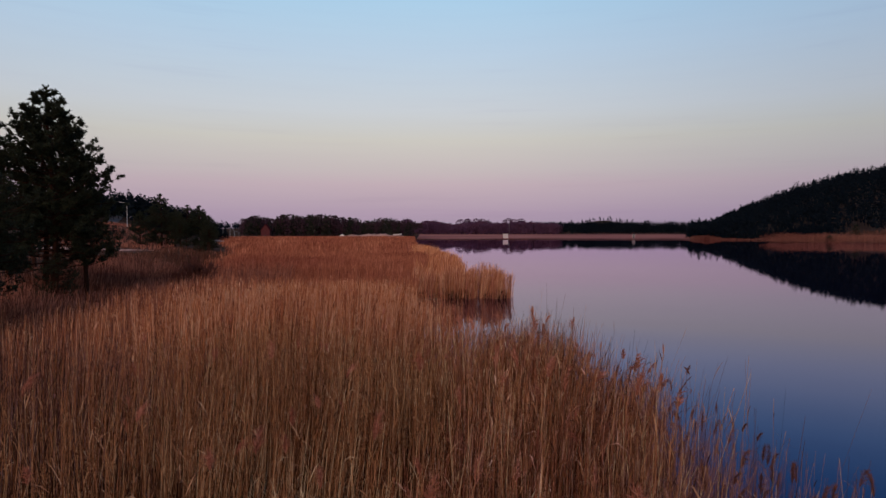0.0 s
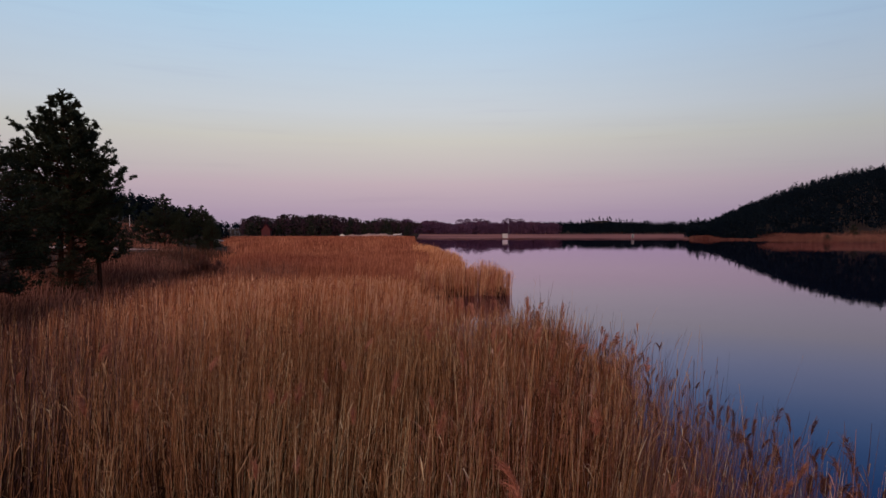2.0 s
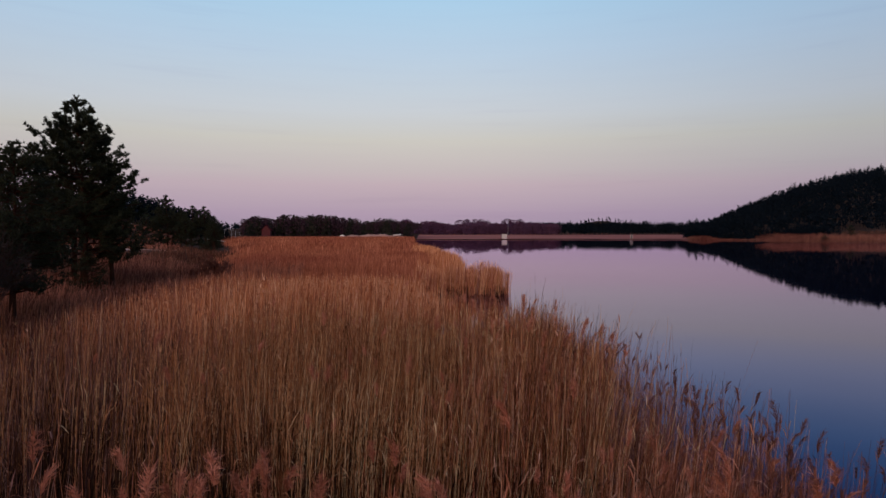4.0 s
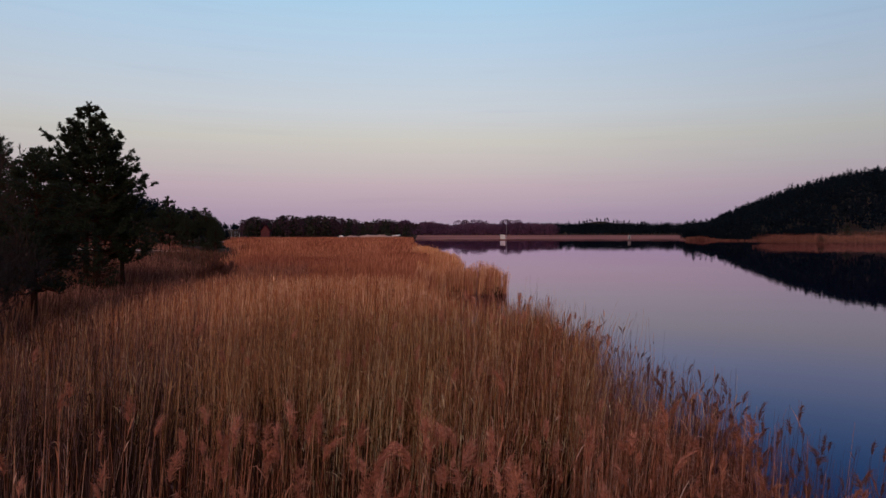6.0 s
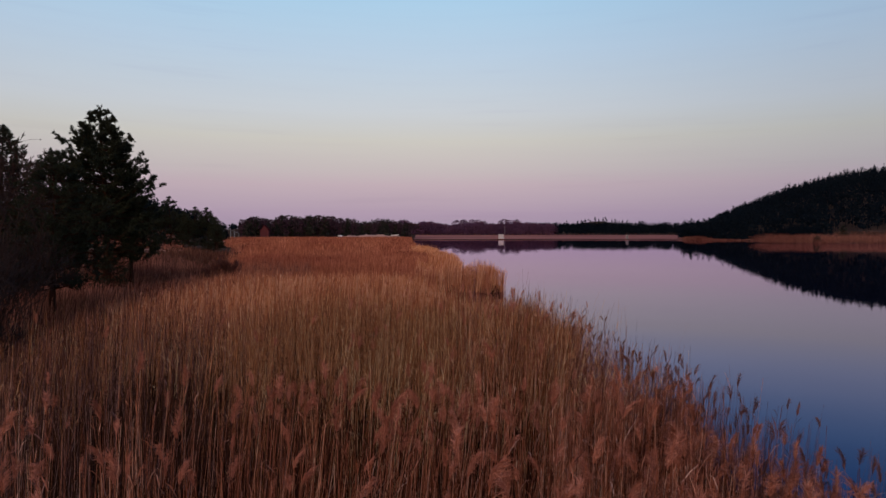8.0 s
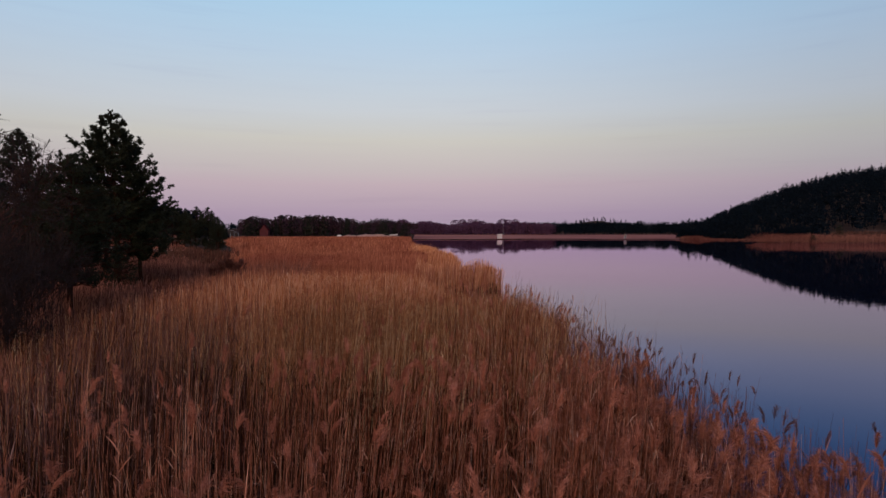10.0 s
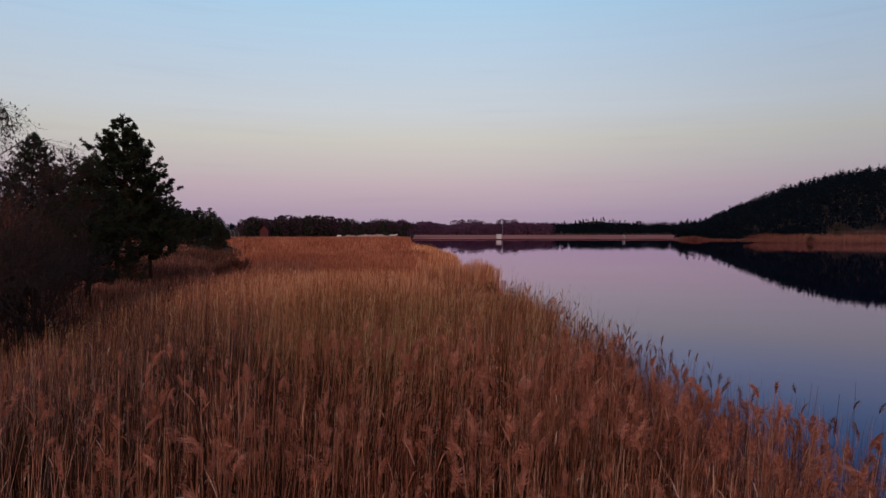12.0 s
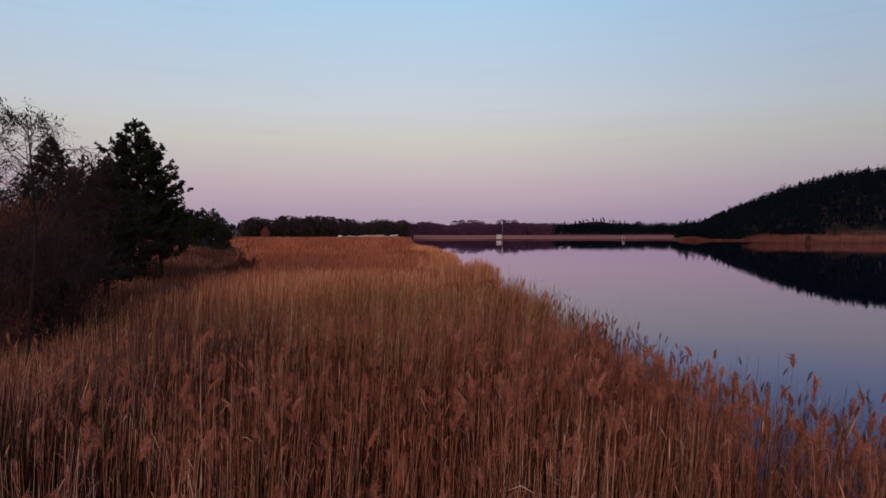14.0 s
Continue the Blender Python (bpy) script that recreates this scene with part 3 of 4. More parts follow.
# dark litter and trampled stalks under the reeds
ly = np.concatenate([np.arange(-26, 60, 1.0), np.arange(60, 341, 10.0)])
lx = np.linspace(0, 1, 26)
lit_edge = np.where((ly > 15) & (ly < 56), np.minimum(edge_x(ly), 0.6) - 0.4, edge_x(ly) - 0.25)
LX = bank_x(ly)[:, None] + (lit_edge - bank_x(ly))[:, None] * lx[None]
LY = np.repeat(ly[:, None], 26, 1)
LZ = 0.05 + 0.03 * wobble(LX, LY, 2.1) + 0.02 * wobble(LX, LY, 0.7, 3.0)
LZ[:, -1] = -0.03
c0 = np.arange(len(ly) - 1)[:, None] * 26 + np.arange(25)[None]
LT = np.stack([np.stack([c0, c0 + 1, c0 + 27], -1), np.stack([c0, c0 + 27, c0 + 26], -1)], 2).reshape(-1, 3)
tagged(solid("reed_litter", (np.stack([LX, LY, LZ], -1).reshape(-1, 3), LT), MUD), "dark brown mat of fallen reed litter under the stalks", "litter", kind="stuff")

# old leaf blades, coloured near black to paint the shade between the stalks
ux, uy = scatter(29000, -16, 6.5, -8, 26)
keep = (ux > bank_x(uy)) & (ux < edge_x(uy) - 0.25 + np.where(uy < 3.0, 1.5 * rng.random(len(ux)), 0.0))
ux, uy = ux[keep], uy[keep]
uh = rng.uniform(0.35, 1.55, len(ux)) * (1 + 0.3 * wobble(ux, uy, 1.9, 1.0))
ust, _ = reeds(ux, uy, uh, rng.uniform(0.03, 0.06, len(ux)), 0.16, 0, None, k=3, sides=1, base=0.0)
# extra blades where the stand should sink into deeper shade
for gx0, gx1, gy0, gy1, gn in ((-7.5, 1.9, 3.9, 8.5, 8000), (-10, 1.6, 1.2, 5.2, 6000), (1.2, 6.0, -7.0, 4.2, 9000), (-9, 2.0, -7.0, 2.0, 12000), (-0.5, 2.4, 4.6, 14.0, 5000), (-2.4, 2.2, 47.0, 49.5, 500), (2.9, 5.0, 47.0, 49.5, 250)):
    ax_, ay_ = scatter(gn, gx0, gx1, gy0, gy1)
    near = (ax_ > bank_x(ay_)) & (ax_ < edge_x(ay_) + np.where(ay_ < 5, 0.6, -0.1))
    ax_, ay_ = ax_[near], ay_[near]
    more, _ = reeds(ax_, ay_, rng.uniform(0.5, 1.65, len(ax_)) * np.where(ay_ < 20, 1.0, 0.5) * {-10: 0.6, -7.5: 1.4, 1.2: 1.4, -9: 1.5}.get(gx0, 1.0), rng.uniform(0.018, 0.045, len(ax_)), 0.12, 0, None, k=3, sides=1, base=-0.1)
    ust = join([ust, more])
tagged(solid("reed_gap_shade", ust, GAPSHADE), "old reed leaf blades darkened to stand for the shade between stalks", "undergrowth", kind="stuff")

# ---- trees ----


def pine_arrays(h, seed, crown_from=0.28, spread=0.30, tufts=1500, needle=0.175, lean=0.0):
    r = np.random.default_rng(seed)
    k = 8
    s = np.linspace(0, 1, k)
    tx = lean * h * s ** 2 + 0.012 * h * np.sin(s * 5 + seed)
    ty = 0.012 * h * np.cos(s * 4 + seed)
    axis = np.stack([tx, ty, h * 0.97 * s], -1)
    trunk = tubes(axis[None], (0.017 * h * (1 - 0.9 * s) + 0.01)[None], 8)
    nl = 150 if tufts > 5000 else 70
    f = crown_from + (0.985 - crown_from) * np.sort(r.random(nl)) ** 1.0
    az = np.arange(nl) * 2.4 + r.uniform(-0.6, 0.6, nl)
    shape = np.interp(f, [crown_from, crown_from + 0.12, 0.6, 0.79, 0.9, 0.96, 1.0], [0.92, 1.0, 0.90, 0.55, 0.30, 0.15, 0.03])
    L = spread * h * shape * r.uniform(0.70, 1.06, nl)
    rise = np.interp(f, [crown_from, 0.6, 1.0], [0.02, 0.22, 0.26]) + r.uniform(-0.12, 0.12, nl)
    O = np.stack([np.interp(f, s, tx), np.interp(f, s, ty), f * h * 0.97], -1)
    q = np.linspace(0, 1, 5)
    P = O[:, None] + np.stack([np.cos(az)[:, None] * L[:, None] * q, np.sin(az)[:, None] * L[:, None] * q, (rise * L)[:, None] * q ** 1.6], -1)
    P[:, 1:] += r.normal(0, 0.04, (nl, 4, 3)) * L[:, None, None]
    limbs = [tubes(P, (0.012 * L + 0.012)[:, None] * (1 - 0.8 * q), 4)]
    ns = 8
    i = np.repeat(np.arange(nl), ns)
    g = r.uniform(0.25, 1.0, nl * ns)
    lo = np.minimum((g * 4).astype(int), 3)
    SO = P[i, lo] + (P[i, lo + 1] - P[i, lo]) * (g * 4 - lo)[:, None]
    a2 = az[i] + r.choice([-1, 1], nl * ns) * r.uniform(0.4, 1.2, nl * ns)
    L2 = (0.12 + 0.85 * L[i]) * r.uniform(0.16, 0.36, nl * ns) * (1.15 - 0.6 * g)
    D2 = np.stack([np.cos(a2), np.sin(a2), r.uniform(0.15, 1.0, nl * ns)], -1)
    q3 = np.linspace(0, 1, 2)
    P2 = SO[:, None] + D2[:, None] * (L2[:, None] * q3)[..., None]
    P2[:, :, 2] += (0.40 * L2)[:, None] * q3 ** 2
    limbs.append(tubes(P2, (0.008 * L2 + 0.006)[:, None] * (1 - 0.6 * q3), 3))
    # needle tufts along the twigs and at their ends
    pick = r.choice(nl * ns, tufts, p=(L[i] + 0.06) / (L[i] + 0.06).sum())
    e = 1 - 0.9 * r.random(tufts) ** 1.4
    C = P2[pick, 0] + (P2[pick, 1] - P2[pick, 0]) * e[:, None]
    lead = np.linspace(0.86, 1.0, 60)
    top = np.stack([np.interp(lead, s, tx), np.interp(lead, s, ty), lead * h * 0.97], -1) + r.normal(0, 0.008 * h, (60, 3)) * (1.03 - lead)[:, None] * 7
    C = np.concatenate([C, P[:, -1], top]) + r.normal(0, 0.06, (tufts + nl + 60, 3))
    D = np.concatenate([unit(D2[pick]), unit(P[:, -1] - P[:, -2]), np.tile([[0, 0, 1.0]], (60, 1))])
    m = 10 if tufts > 5000 else 6
    j = np.repeat(np.arange(len(C)), m)
    ND = unit(D[j] * 0.7 + np.array([0, 0, 0.45]) + unit(r.normal(size=(len(j), 3))) * 0.95)
    NL = needle * r.uniform(0.7, 1.25, len(j)) * h / 13
    needles = spikes(C[j], C[j] + ND * NL[:, None], np.full(len(j), 0.030 * h / 13 * max(1.0, needle / 0.18)), unit(np.cross(ND, unit(r.normal(size=(len(j), 3))))))
    return trunk, join(limbs), needles


def pine(h, seed, label, **kw):
    thing = tagged(new("pine_tree"), label, "tree")
    trunk, limbs, needles = pine_arrays(h, seed, **kw)
    solid("trunk", trunk, BARK, thing, "reddish brown scaly trunk", smooth=True)
    tagged(solid("branchwork", limbs, BARK, thing), kind="stuff")
    solid("crown", needles, NEEDLE, thing, "dark green needle tufts")
    return thing


def place(thing, x, y, turn=0.0, scale=1.0, sink=0.1):
    thing.matrix_basis = pose(x, y, float(land(x, y)) - sink, 0, 0, turn) @ Matrix.Scale(scale, 4)
    return thing


def bare_arrays(h, seed, stems=1, lean=0.25, levels=5, fork=3, upright=0.5, girth=0.016, tip=0.007):
    """A leafless tree or shrub: limbs that fork and fork again."""
    r = np.random.default_rng(seed)
    a = r.uniform(0, 6.283, stems)
    tilt = r.uniform(0, lean, stems)
    O = np.stack([np.cos(a) * 0.15 * (stems > 1), np.sin(a) * 0.15 * (stems > 1), np.zeros(stems)], -1)
    D = unit(np.stack([np.cos(a) * tilt, np.sin(a) * tilt, np.ones(stems)], -1))
    L = h * (0.36 if levels > 4 else 0.45) * r.uniform(0.8, 1.1, stems)
    R = np.full(stems, girth * h / (1 + 0.35 * (stems - 1)))
    got = []
    for lev in range(levels):
        n = len(O)
        kk = 2 if lev == levels - 1 else 4 if lev < 3 else 3
        q = np.linspace(0, 1, kk)
        P = O[:, None] + D[:, None] * (L[:, None] * q)[..., None]
        P[:, 1:] += r.normal(0, 0.05, (n, kk - 1, 3)) * L[:, None, None]
        P[..., 2] += (0.12 * L)[:, None] * q ** 2
        end = np.maximum(R * 0.62, tip)
        if lev == levels - 1:
            got.append(spikes(P[:, 0], P[:, 1], R * 1.25, unit(np.cross(D, unit(r.normal(size=(n, 3)))))))
            tips = P[:, 1]
            break
        got.append(tubes(P, R[:, None] + (end - R)[:, None] * q, 6 if lev == 0 else 3))
        c = fork + (2 if lev else 3)
        i = np.repeat(np.arange(n), c)
        f = np.where(np.tile(np.arange(c), n) == 0, 1.0, r.uniform(0.3 if lev else 0.45, 1.0, n * c))
        kg = kk - 1
        lo = np.minimum((f * kg).astype(int), kg - 1)
        O2 = P[i, lo] + (P[i, lo + 1] - P[i, lo]) * (f * kg - lo)[:, None]
        side = unit(r.normal(size=(n * c, 3)))
        wide = np.where(f >= 1.0, 0.22, r.uniform(0.5, 0.95, n * c))
        D = unit(D[i] + side * wide[:, None] + np.array([0, 0, 0.22 * upright]))
        L = L[i] * r.uniform(0.45, 0.8, n * c) * (1.1 - 0.35 * f)
        R = np.maximum(end[i] * np.where(f >= 1.0, 0.9, 0.6), tip)
        O = O2
    fit = h / np.percentile(tips[:, 2], 97)
    stem, crown = got[0], join(got[1:])
    return (stem[0] * fit, stem[1]), (crown[0] * fit, crown[1])


def bare_tree(name, h, seed, label, category="tree", mat=TWIG, **kw):
    thing = tagged(new(name), label, category)
    stem, twigs = bare_arrays(h, seed, **kw)
    solid("trunk", stem, mat, thing, smooth=True)
    solid("twig_crown", twigs, mat, thing)
    return thing


# pines on the near bank
place(pine(13.1, 3, "tall dark pine with dense spreading crown on the lake bank", tufts=16000, crown_from=0.15, spread=0.28), -23.3, 36.4, 200)
place(pine(3.2, 80, "dark low pine bush at the foot of the tall pine", tufts=1500, crown_from=0.04, spread=0.42, needle=0.4), -22.4, 35.4, 70)
place(pine(10.5, 11, "dark pine with upswept boughs among the bank trees", tufts=8000, crown_from=0.25, spread=0.24), -28.1, 33.5, 130)
place(pine(8.6, 5, "shorter dark pine beside bare trees on the bank", tufts=7000, crown_from=0.2, spread=0.30), -19.2, 24.3, 75)
p4 = place(pine(9.0, 21, "small dark pine below taller pines on the bank", tufts=4000, crown_from=0.12, spread=0.33), -29.0, 38.0, 10)
place(tagged(copy_thing(p4, pose(0, 0, 0)), "low dark pine on grassy bank"), -31.5, 33.0, 200, 0.9)
BANK_PINES = [(-36, 54, 10.5, 31), (-38, 38, 10.0, 33), (-25.4, 38.9, 11.4, 61), (-22.7, 38.6, 8.9, 66), (-29, 33.5, 8.0, 39), (-33, 28, 9.5, 43), (-31, 22.5, 9.0, 47), (-33.5, 47.0, 11.0, 48)]
for bx, by, bh, bs in BANK_PINES:
    place(pine(bh, bs, "dark pine in the thicket on the bank", tufts=2600, crown_from=0.36 if by > 36 else 0.15, spread=0.26), bx, by, bs * 40)

# group of pines further along the bank
GROUP = [(-57.5, 125, 11.1), (-59.8, 121, 7.4), (-53.5, 128, 9.0), (-50.0, 126, 9.4), (-47.5, 124, 7.6), (-60.5, 129, 7.8), (-52, 121, 7.0), (-58, 133, 9.0), (-46.3, 121.5, 6.3)]
proto = None
for i, (bx, by, bh) in enumerate(GROUP):
    if i % 3 == 0:
        proto = place(pine(bh, 50 + i, "dark bushy pine in a close group by the reed edge", tufts=3600, crown_from=0.06, spread=0.33, needle=0.32), bx, by, i * 50)
        tagged(proto, group="pines beyond the bank")
        ph = bh
    else:
        c = copy_thing(proto, pose(0, 0, 0))
        place(c, bx, by, i * 70, bh / ph)
place(pine(2.6, 77, "low round juniper-like pine bush at the reed edge", tufts=900, crown_from=0.02, spread=0.5, needle=0.6), -44.6, 112.0, 0)

place(pine(3.4, 78, "dark low bush in the reed belt below the hill", tufts=900, crown_from=0.02, spread=0.55, needle=0.8), 171.0, 271.0, 0, sink=-1.6)

place(pine(6.5, 79, "lone dark tree in the clearing below the hill", tufts=1500, crown_from=0.08, spread=0.36, needle=0.5), 204.0, 303.0, 40)

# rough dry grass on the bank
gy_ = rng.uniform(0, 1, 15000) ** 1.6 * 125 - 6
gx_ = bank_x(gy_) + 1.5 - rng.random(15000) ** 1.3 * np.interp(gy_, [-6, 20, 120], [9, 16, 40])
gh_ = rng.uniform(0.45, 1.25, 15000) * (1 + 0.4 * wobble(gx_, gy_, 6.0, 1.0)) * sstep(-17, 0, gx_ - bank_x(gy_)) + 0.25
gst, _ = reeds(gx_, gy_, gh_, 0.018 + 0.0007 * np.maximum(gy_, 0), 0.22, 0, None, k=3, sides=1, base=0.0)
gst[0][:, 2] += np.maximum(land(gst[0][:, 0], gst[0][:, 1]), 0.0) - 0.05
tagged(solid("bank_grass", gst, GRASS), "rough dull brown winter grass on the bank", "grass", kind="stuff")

# low rusty sedge where the reeds thin out on the bank
vy_ = rng.uniform(0, 1, 15000) ** 1.3 * 60 + 4
vx_ = bank_x(vy_) + 2.0 - rng.random(15000) ** 1.4 * np.interp(vy_, [4, 30, 45, 64], [4.0, 9.0, 12.0, 14.0])
vh_ = rng.uniform(0.6, 1.4, 15000) * (1 + 0.5 * sstep(-2.0, 2.0, vx_ - bank_x(vy_))) * (1 + 0.3 * wobble(vx_, vy_, 4.0, 2.0))
vst, _ = reeds(vx_, vy_, vh_, 0.014 + 0.0006 * vy_, 0.16, 0, None, k=3, sides=1, base=0.0)
vst[0][:, 2] += np.maximum(land(vst[0][:, 0], vst[0][:, 1]), 0.0) - 0.05
tagged(solid("bank_sedge", vst, SEDGE), "low rusty sedge along the edge of the bank", "grass", kind="stuff")

dy_ = rng.uniform(13, 48, 8000)
dx_ = bank_x(dy_) - 1.5 + 10.0 * rng.random(8000) ** 1.25
dh_ = rng.normal(2.15, 0.38, 8000) * (0.62 + 0.42 * sstep(-1.5, 6.0, dx_ - bank_x(dy_))) * (1 + 0.12 * wobble(dx_, dy_, 4.0, 1.0))
dst, _ = reeds(dx_, dy_, dh_, 0.010 + 0.0004 * dy_, 0.11, 1, None, k=3, sides=1, base=0.0, leaf_width=1.3)
dst[0][:, 2] += np.maximum(land(dst[0][:, 0], dst[0][:, 1]), 0.0) - 0.05
tagged(solid("reed_bed", dst, SEDGE), "dull brown broken reeds thinning out towards the bank", "reeds", kind="stuff")

# coarse grass on the slope of the embankment
ky_ = rng.uniform(112, 215, 7000)
kx_ = -ky_ * rng.uniform(0.44, 0.68, 7000)
kst, _ = reeds(kx_, ky_, rng.uniform(0.4, 0.9, 7000), rng.uniform(0.06, 0.14, 7000), 0.25, 0, None, k=3, sides=1, base=0.0)
kst[0][:, 2] += np.maximum(land(kst[0][:, 0], kst[0][:, 1]), 0.0) - 0.05
tagged(solid("bank_grass", kst, SEDGE), "coarse brown grass on the slope of the embankment", "grass", kind="stuff")

# bare trees and shrubs on the near bank
def alder(h, seed, label, lean=0.0):
    """A slender leafless alder: one stem, rising limbs that droop at their fine twigs, and small dark cones."""
    r = np.random.default_rng(seed)
    s_ = np.linspace(0, 1, 9)
    axis = np.stack([lean * h * s_ ** 2 + 0.014 * h * np.sin(s_ * 6 + seed), 0.012 * h * np.cos(s_ * 5 + seed), h * 0.96 * s_], -1)
    thing = tagged(new("bare_tree"), label, "tree")
    solid("trunk", tubes(axis[None], (0.0085 * h * (1 - 0.9 * s_) + 0.006)[None], 7), TWIG, thing, "pale grey brown slender trunk", smooth=True)
    nl = 42
    f = 0.30 + 0.68 * np.sort(r.random(nl))
    az = np.arange(nl) * 2.4 + r.uniform(-0.5, 0.5, nl)
    L = h * np.interp(f, [0.3, 0.5, 0.8, 1.0], [0.22, 0.27, 0.21, 0.07]) * r.uniform(0.6, 1.1, nl)
    O = np.stack([np.interp(f, s_, axis[:, k]) for k in range(3)], -1)
    q = np.linspace(0, 1, 5)
    P = O[:, None] + np.stack([np.cos(az)[:, None] * L[:, None] * q, np.sin(az)[:, None] * L[:, None] * q, (r.uniform(0.5, 1.1, nl) * L)[:, None] * (q - 0.25 * q ** 2)], -1)
    P[:, 1:] += r.normal(0, 0.04, (nl, 4, 3)) * L[:, None, None]
    got = [tubes(P, (0.007 * L + 0.006)[:, None] * (1 - 0.7 * q), 3)]
    src, tang = P, unit(P[:, -1] - P[:, 0])
    for count, short, wide in ((7, 0.42, 0.75), (6, 0.46, 0.8)):
        n, k = src.shape[:2]
        i = np.repeat(np.arange(n), count)
        g = r.uniform(0.2, 1.0, n * count) * (k - 1)
        lo = np.minimum(g.astype(int), k - 2)
        O2 = src[i, lo] + (src[i, lo + 1] - src[i, lo]) * (g - lo)[:, None]
        D = unit(tang[i] + unit(r.normal(size=(n * count, 3))) * wide)
        L2 = np.linalg.norm(src[i, -1] - src[i, 0], axis=1) * short * r.uniform(0.5, 1.2, n * count) + 0.08
        q2 = np.linspace(0, 1, 3)
        P2 = O2[:, None] + D[:, None] * (L2[:, None] * q2)[..., None]
        P2[..., 2] -= (0.30 * L2)[:, None] * q2 ** 2
        got.append(tubes(P2, np.full((n * count, 1), 0.0055 if count == 7 else 0.0042) * (1 - 0.4 * q2), 3))
        src, tang = P2, unit(P2[:, -1] - P2[:, 1])
    tagged(solid("twig_crown", join(got), TWIG, thing), kind="stuff")
    ends = src[r.random(len(src)) < 0.55, -1]
    d = np.array([[0, 0, -1.0]]) + r.normal(0, 0.5, (len(ends), 3))
    tagged(solid("alder_fruit", tubes(ends[:, None] + d[:, None] * (0.07 * np.array([0, 0.5, 1.0]))[None, :, None], np.tile([0.007, 0.021, 0.005], (len(ends), 1)), 3), TWIG, thing, "small dark alder cones"), kind="stuff")
    return thing


place(alder(9.05, 4, "leafless slender alder with fine drooping twigs on the bank", 0.02), -13.5, 9.0, 0)
place(alder(9.0, 9, "leafless slender alder beside pines on the bank", 0.01), -13.9, 7.5, 90)
place(alder(8.0, 12, "leafless alder with dark cones among willow shrubs", 0.03), -15.6, 6.4, 200)
place(bare_tree("bare_tree", 7.6, 15, "leafless brown alder with drooping twigs", levels=7, fork=2, upright=0.2, girth=0.009), -17.5, 17.5, 40)
SHRUBS = [(-14.6, 11.4, 4.4, 1), (-16.2, 12.5, 5.6, 2), (-14.6, 9.4, 4.0, 3), (-17.0, 9.6, 5.2, 4), (-18.0, 20.5, 5.0, 5), (-15.0, 7.6, 3.6, 6), (-20.0, 24.0, 4.0, 7), (-19.0, 13.0, 5.0, 8), (-21.5, 18.5, 5.5, 9), (-17.0, 6.0, 4.2, 11), (-20.0, 8.0, 5.5, 12),
          (-16.0, 14.6, 4.8, 13), (-17.0, 17.0, 5.4, 14), (-18.8, 16.2, 6.2, 15), (-14.9, 13.2, 3.4, 16)]
for bx, by, bh, bs in SHRUBS:
    place(bare_tree("bare_shrub", bh, 100 + bs, "tangled leafless reddish brown willow shrub on the bank", "shrub", stems=7, lean=0.6, levels=5, fork=2, girth=0.010, tip=0.006, mat=TWIG if bs % 3 else REDTWIG), bx, by, bs * 57)
place(bare_tree("bare_shrub", 3.3, 131, "small leafless reddish shrub among reeds", "shrub", stems=9, lean=0.7, levels=5, fork=3, girth=0.014, tip=0.013, mat=REDTWIG), -18.2, 45.0, 0)


def far_wood(name, xs, ys, hs, mat, label, clumps=46, clump=1.25, conical=True, seed=0, crown_from=0.2, fat=1.0):
    """A distant wood: every tree is a trunk with a ragged crown of small clumps."""
    r = np.random.default_rng(seed)
    n = len(xs)
    zs = land(xs, ys)
    base = np.stack([xs, ys, zs], -1)
    top = base + np.stack([0 * hs, 0 * hs, hs * 0.95], -1)
    got = [tubes(np.stack([base - [0, 0, 0.5], top], 1), np.stack([0.016 * hs, 0.004 * hs], -1), 3)]
    i = np.repeat(np.arange(n), clumps)
    f = r.random(n * clumps) ** 0.85
    prof = (1.05 - f) ** 0.75 * 0.23 if conical else np.sqrt(np.clip(1 - (2 * f - 1) ** 2, 0.02, 1)) * 0.30
    a = r.uniform(0, 6.283, n * clumps)
    rr = fat * hs[i] * prof * np.sqrt(r.uniform(0.15, 1.0, n * clumps)) * r.uniform(0.8, 1.2, n)[i]
    C = base[i] + np.stack([np.cos(a) * rr, np.sin(a) * rr, hs[i] * (crown_from + (1 - crown_from) * f)], -1)
    size = clump * hs[i] / 13 * r.uniform(0.55, 1.2, n * clumps) * (1.2 - 0.8 * f if conical else 1.0)
    U = unit(r.normal(size=(n * clumps, 3)))
    Wv = unit(np.cross(U, r.normal(size=(n * clumps, 3))))
    X = np.cross(U, Wv)
    # small three-sided clumps with depth
    V = np.stack([C + Wv * size[:, None], C - Wv * size[:, None] * 0.5 + X * size[:, None] * 0.8, C - Wv * size[:, None] * 0.5 - X * size[:, None] * 0.8, C + U * size[:, None] * 0.8], 1).reshape(-1, 3)
    b = (np.arange(n * clumps) * 4)[:, None]
    T = np.concatenate([b + [0, 1, 3], b + [1, 2, 3], b + [2, 0, 3]])
    got.append((V, T))
    return tagged(solid(name, join(got), mat), label, "woods", kind="stuff")


def spread_trees(n, x0, x1, y0, y1, seed, ok=None):
    r = np.random.default_rng(seed)
    x, y = r.uniform(x0, x1, n), r.uniform(y0, y1, n)
    if ok is not None:
        k = ok(x, y)
        x, y = x[k], y[k]
    return x, y, r


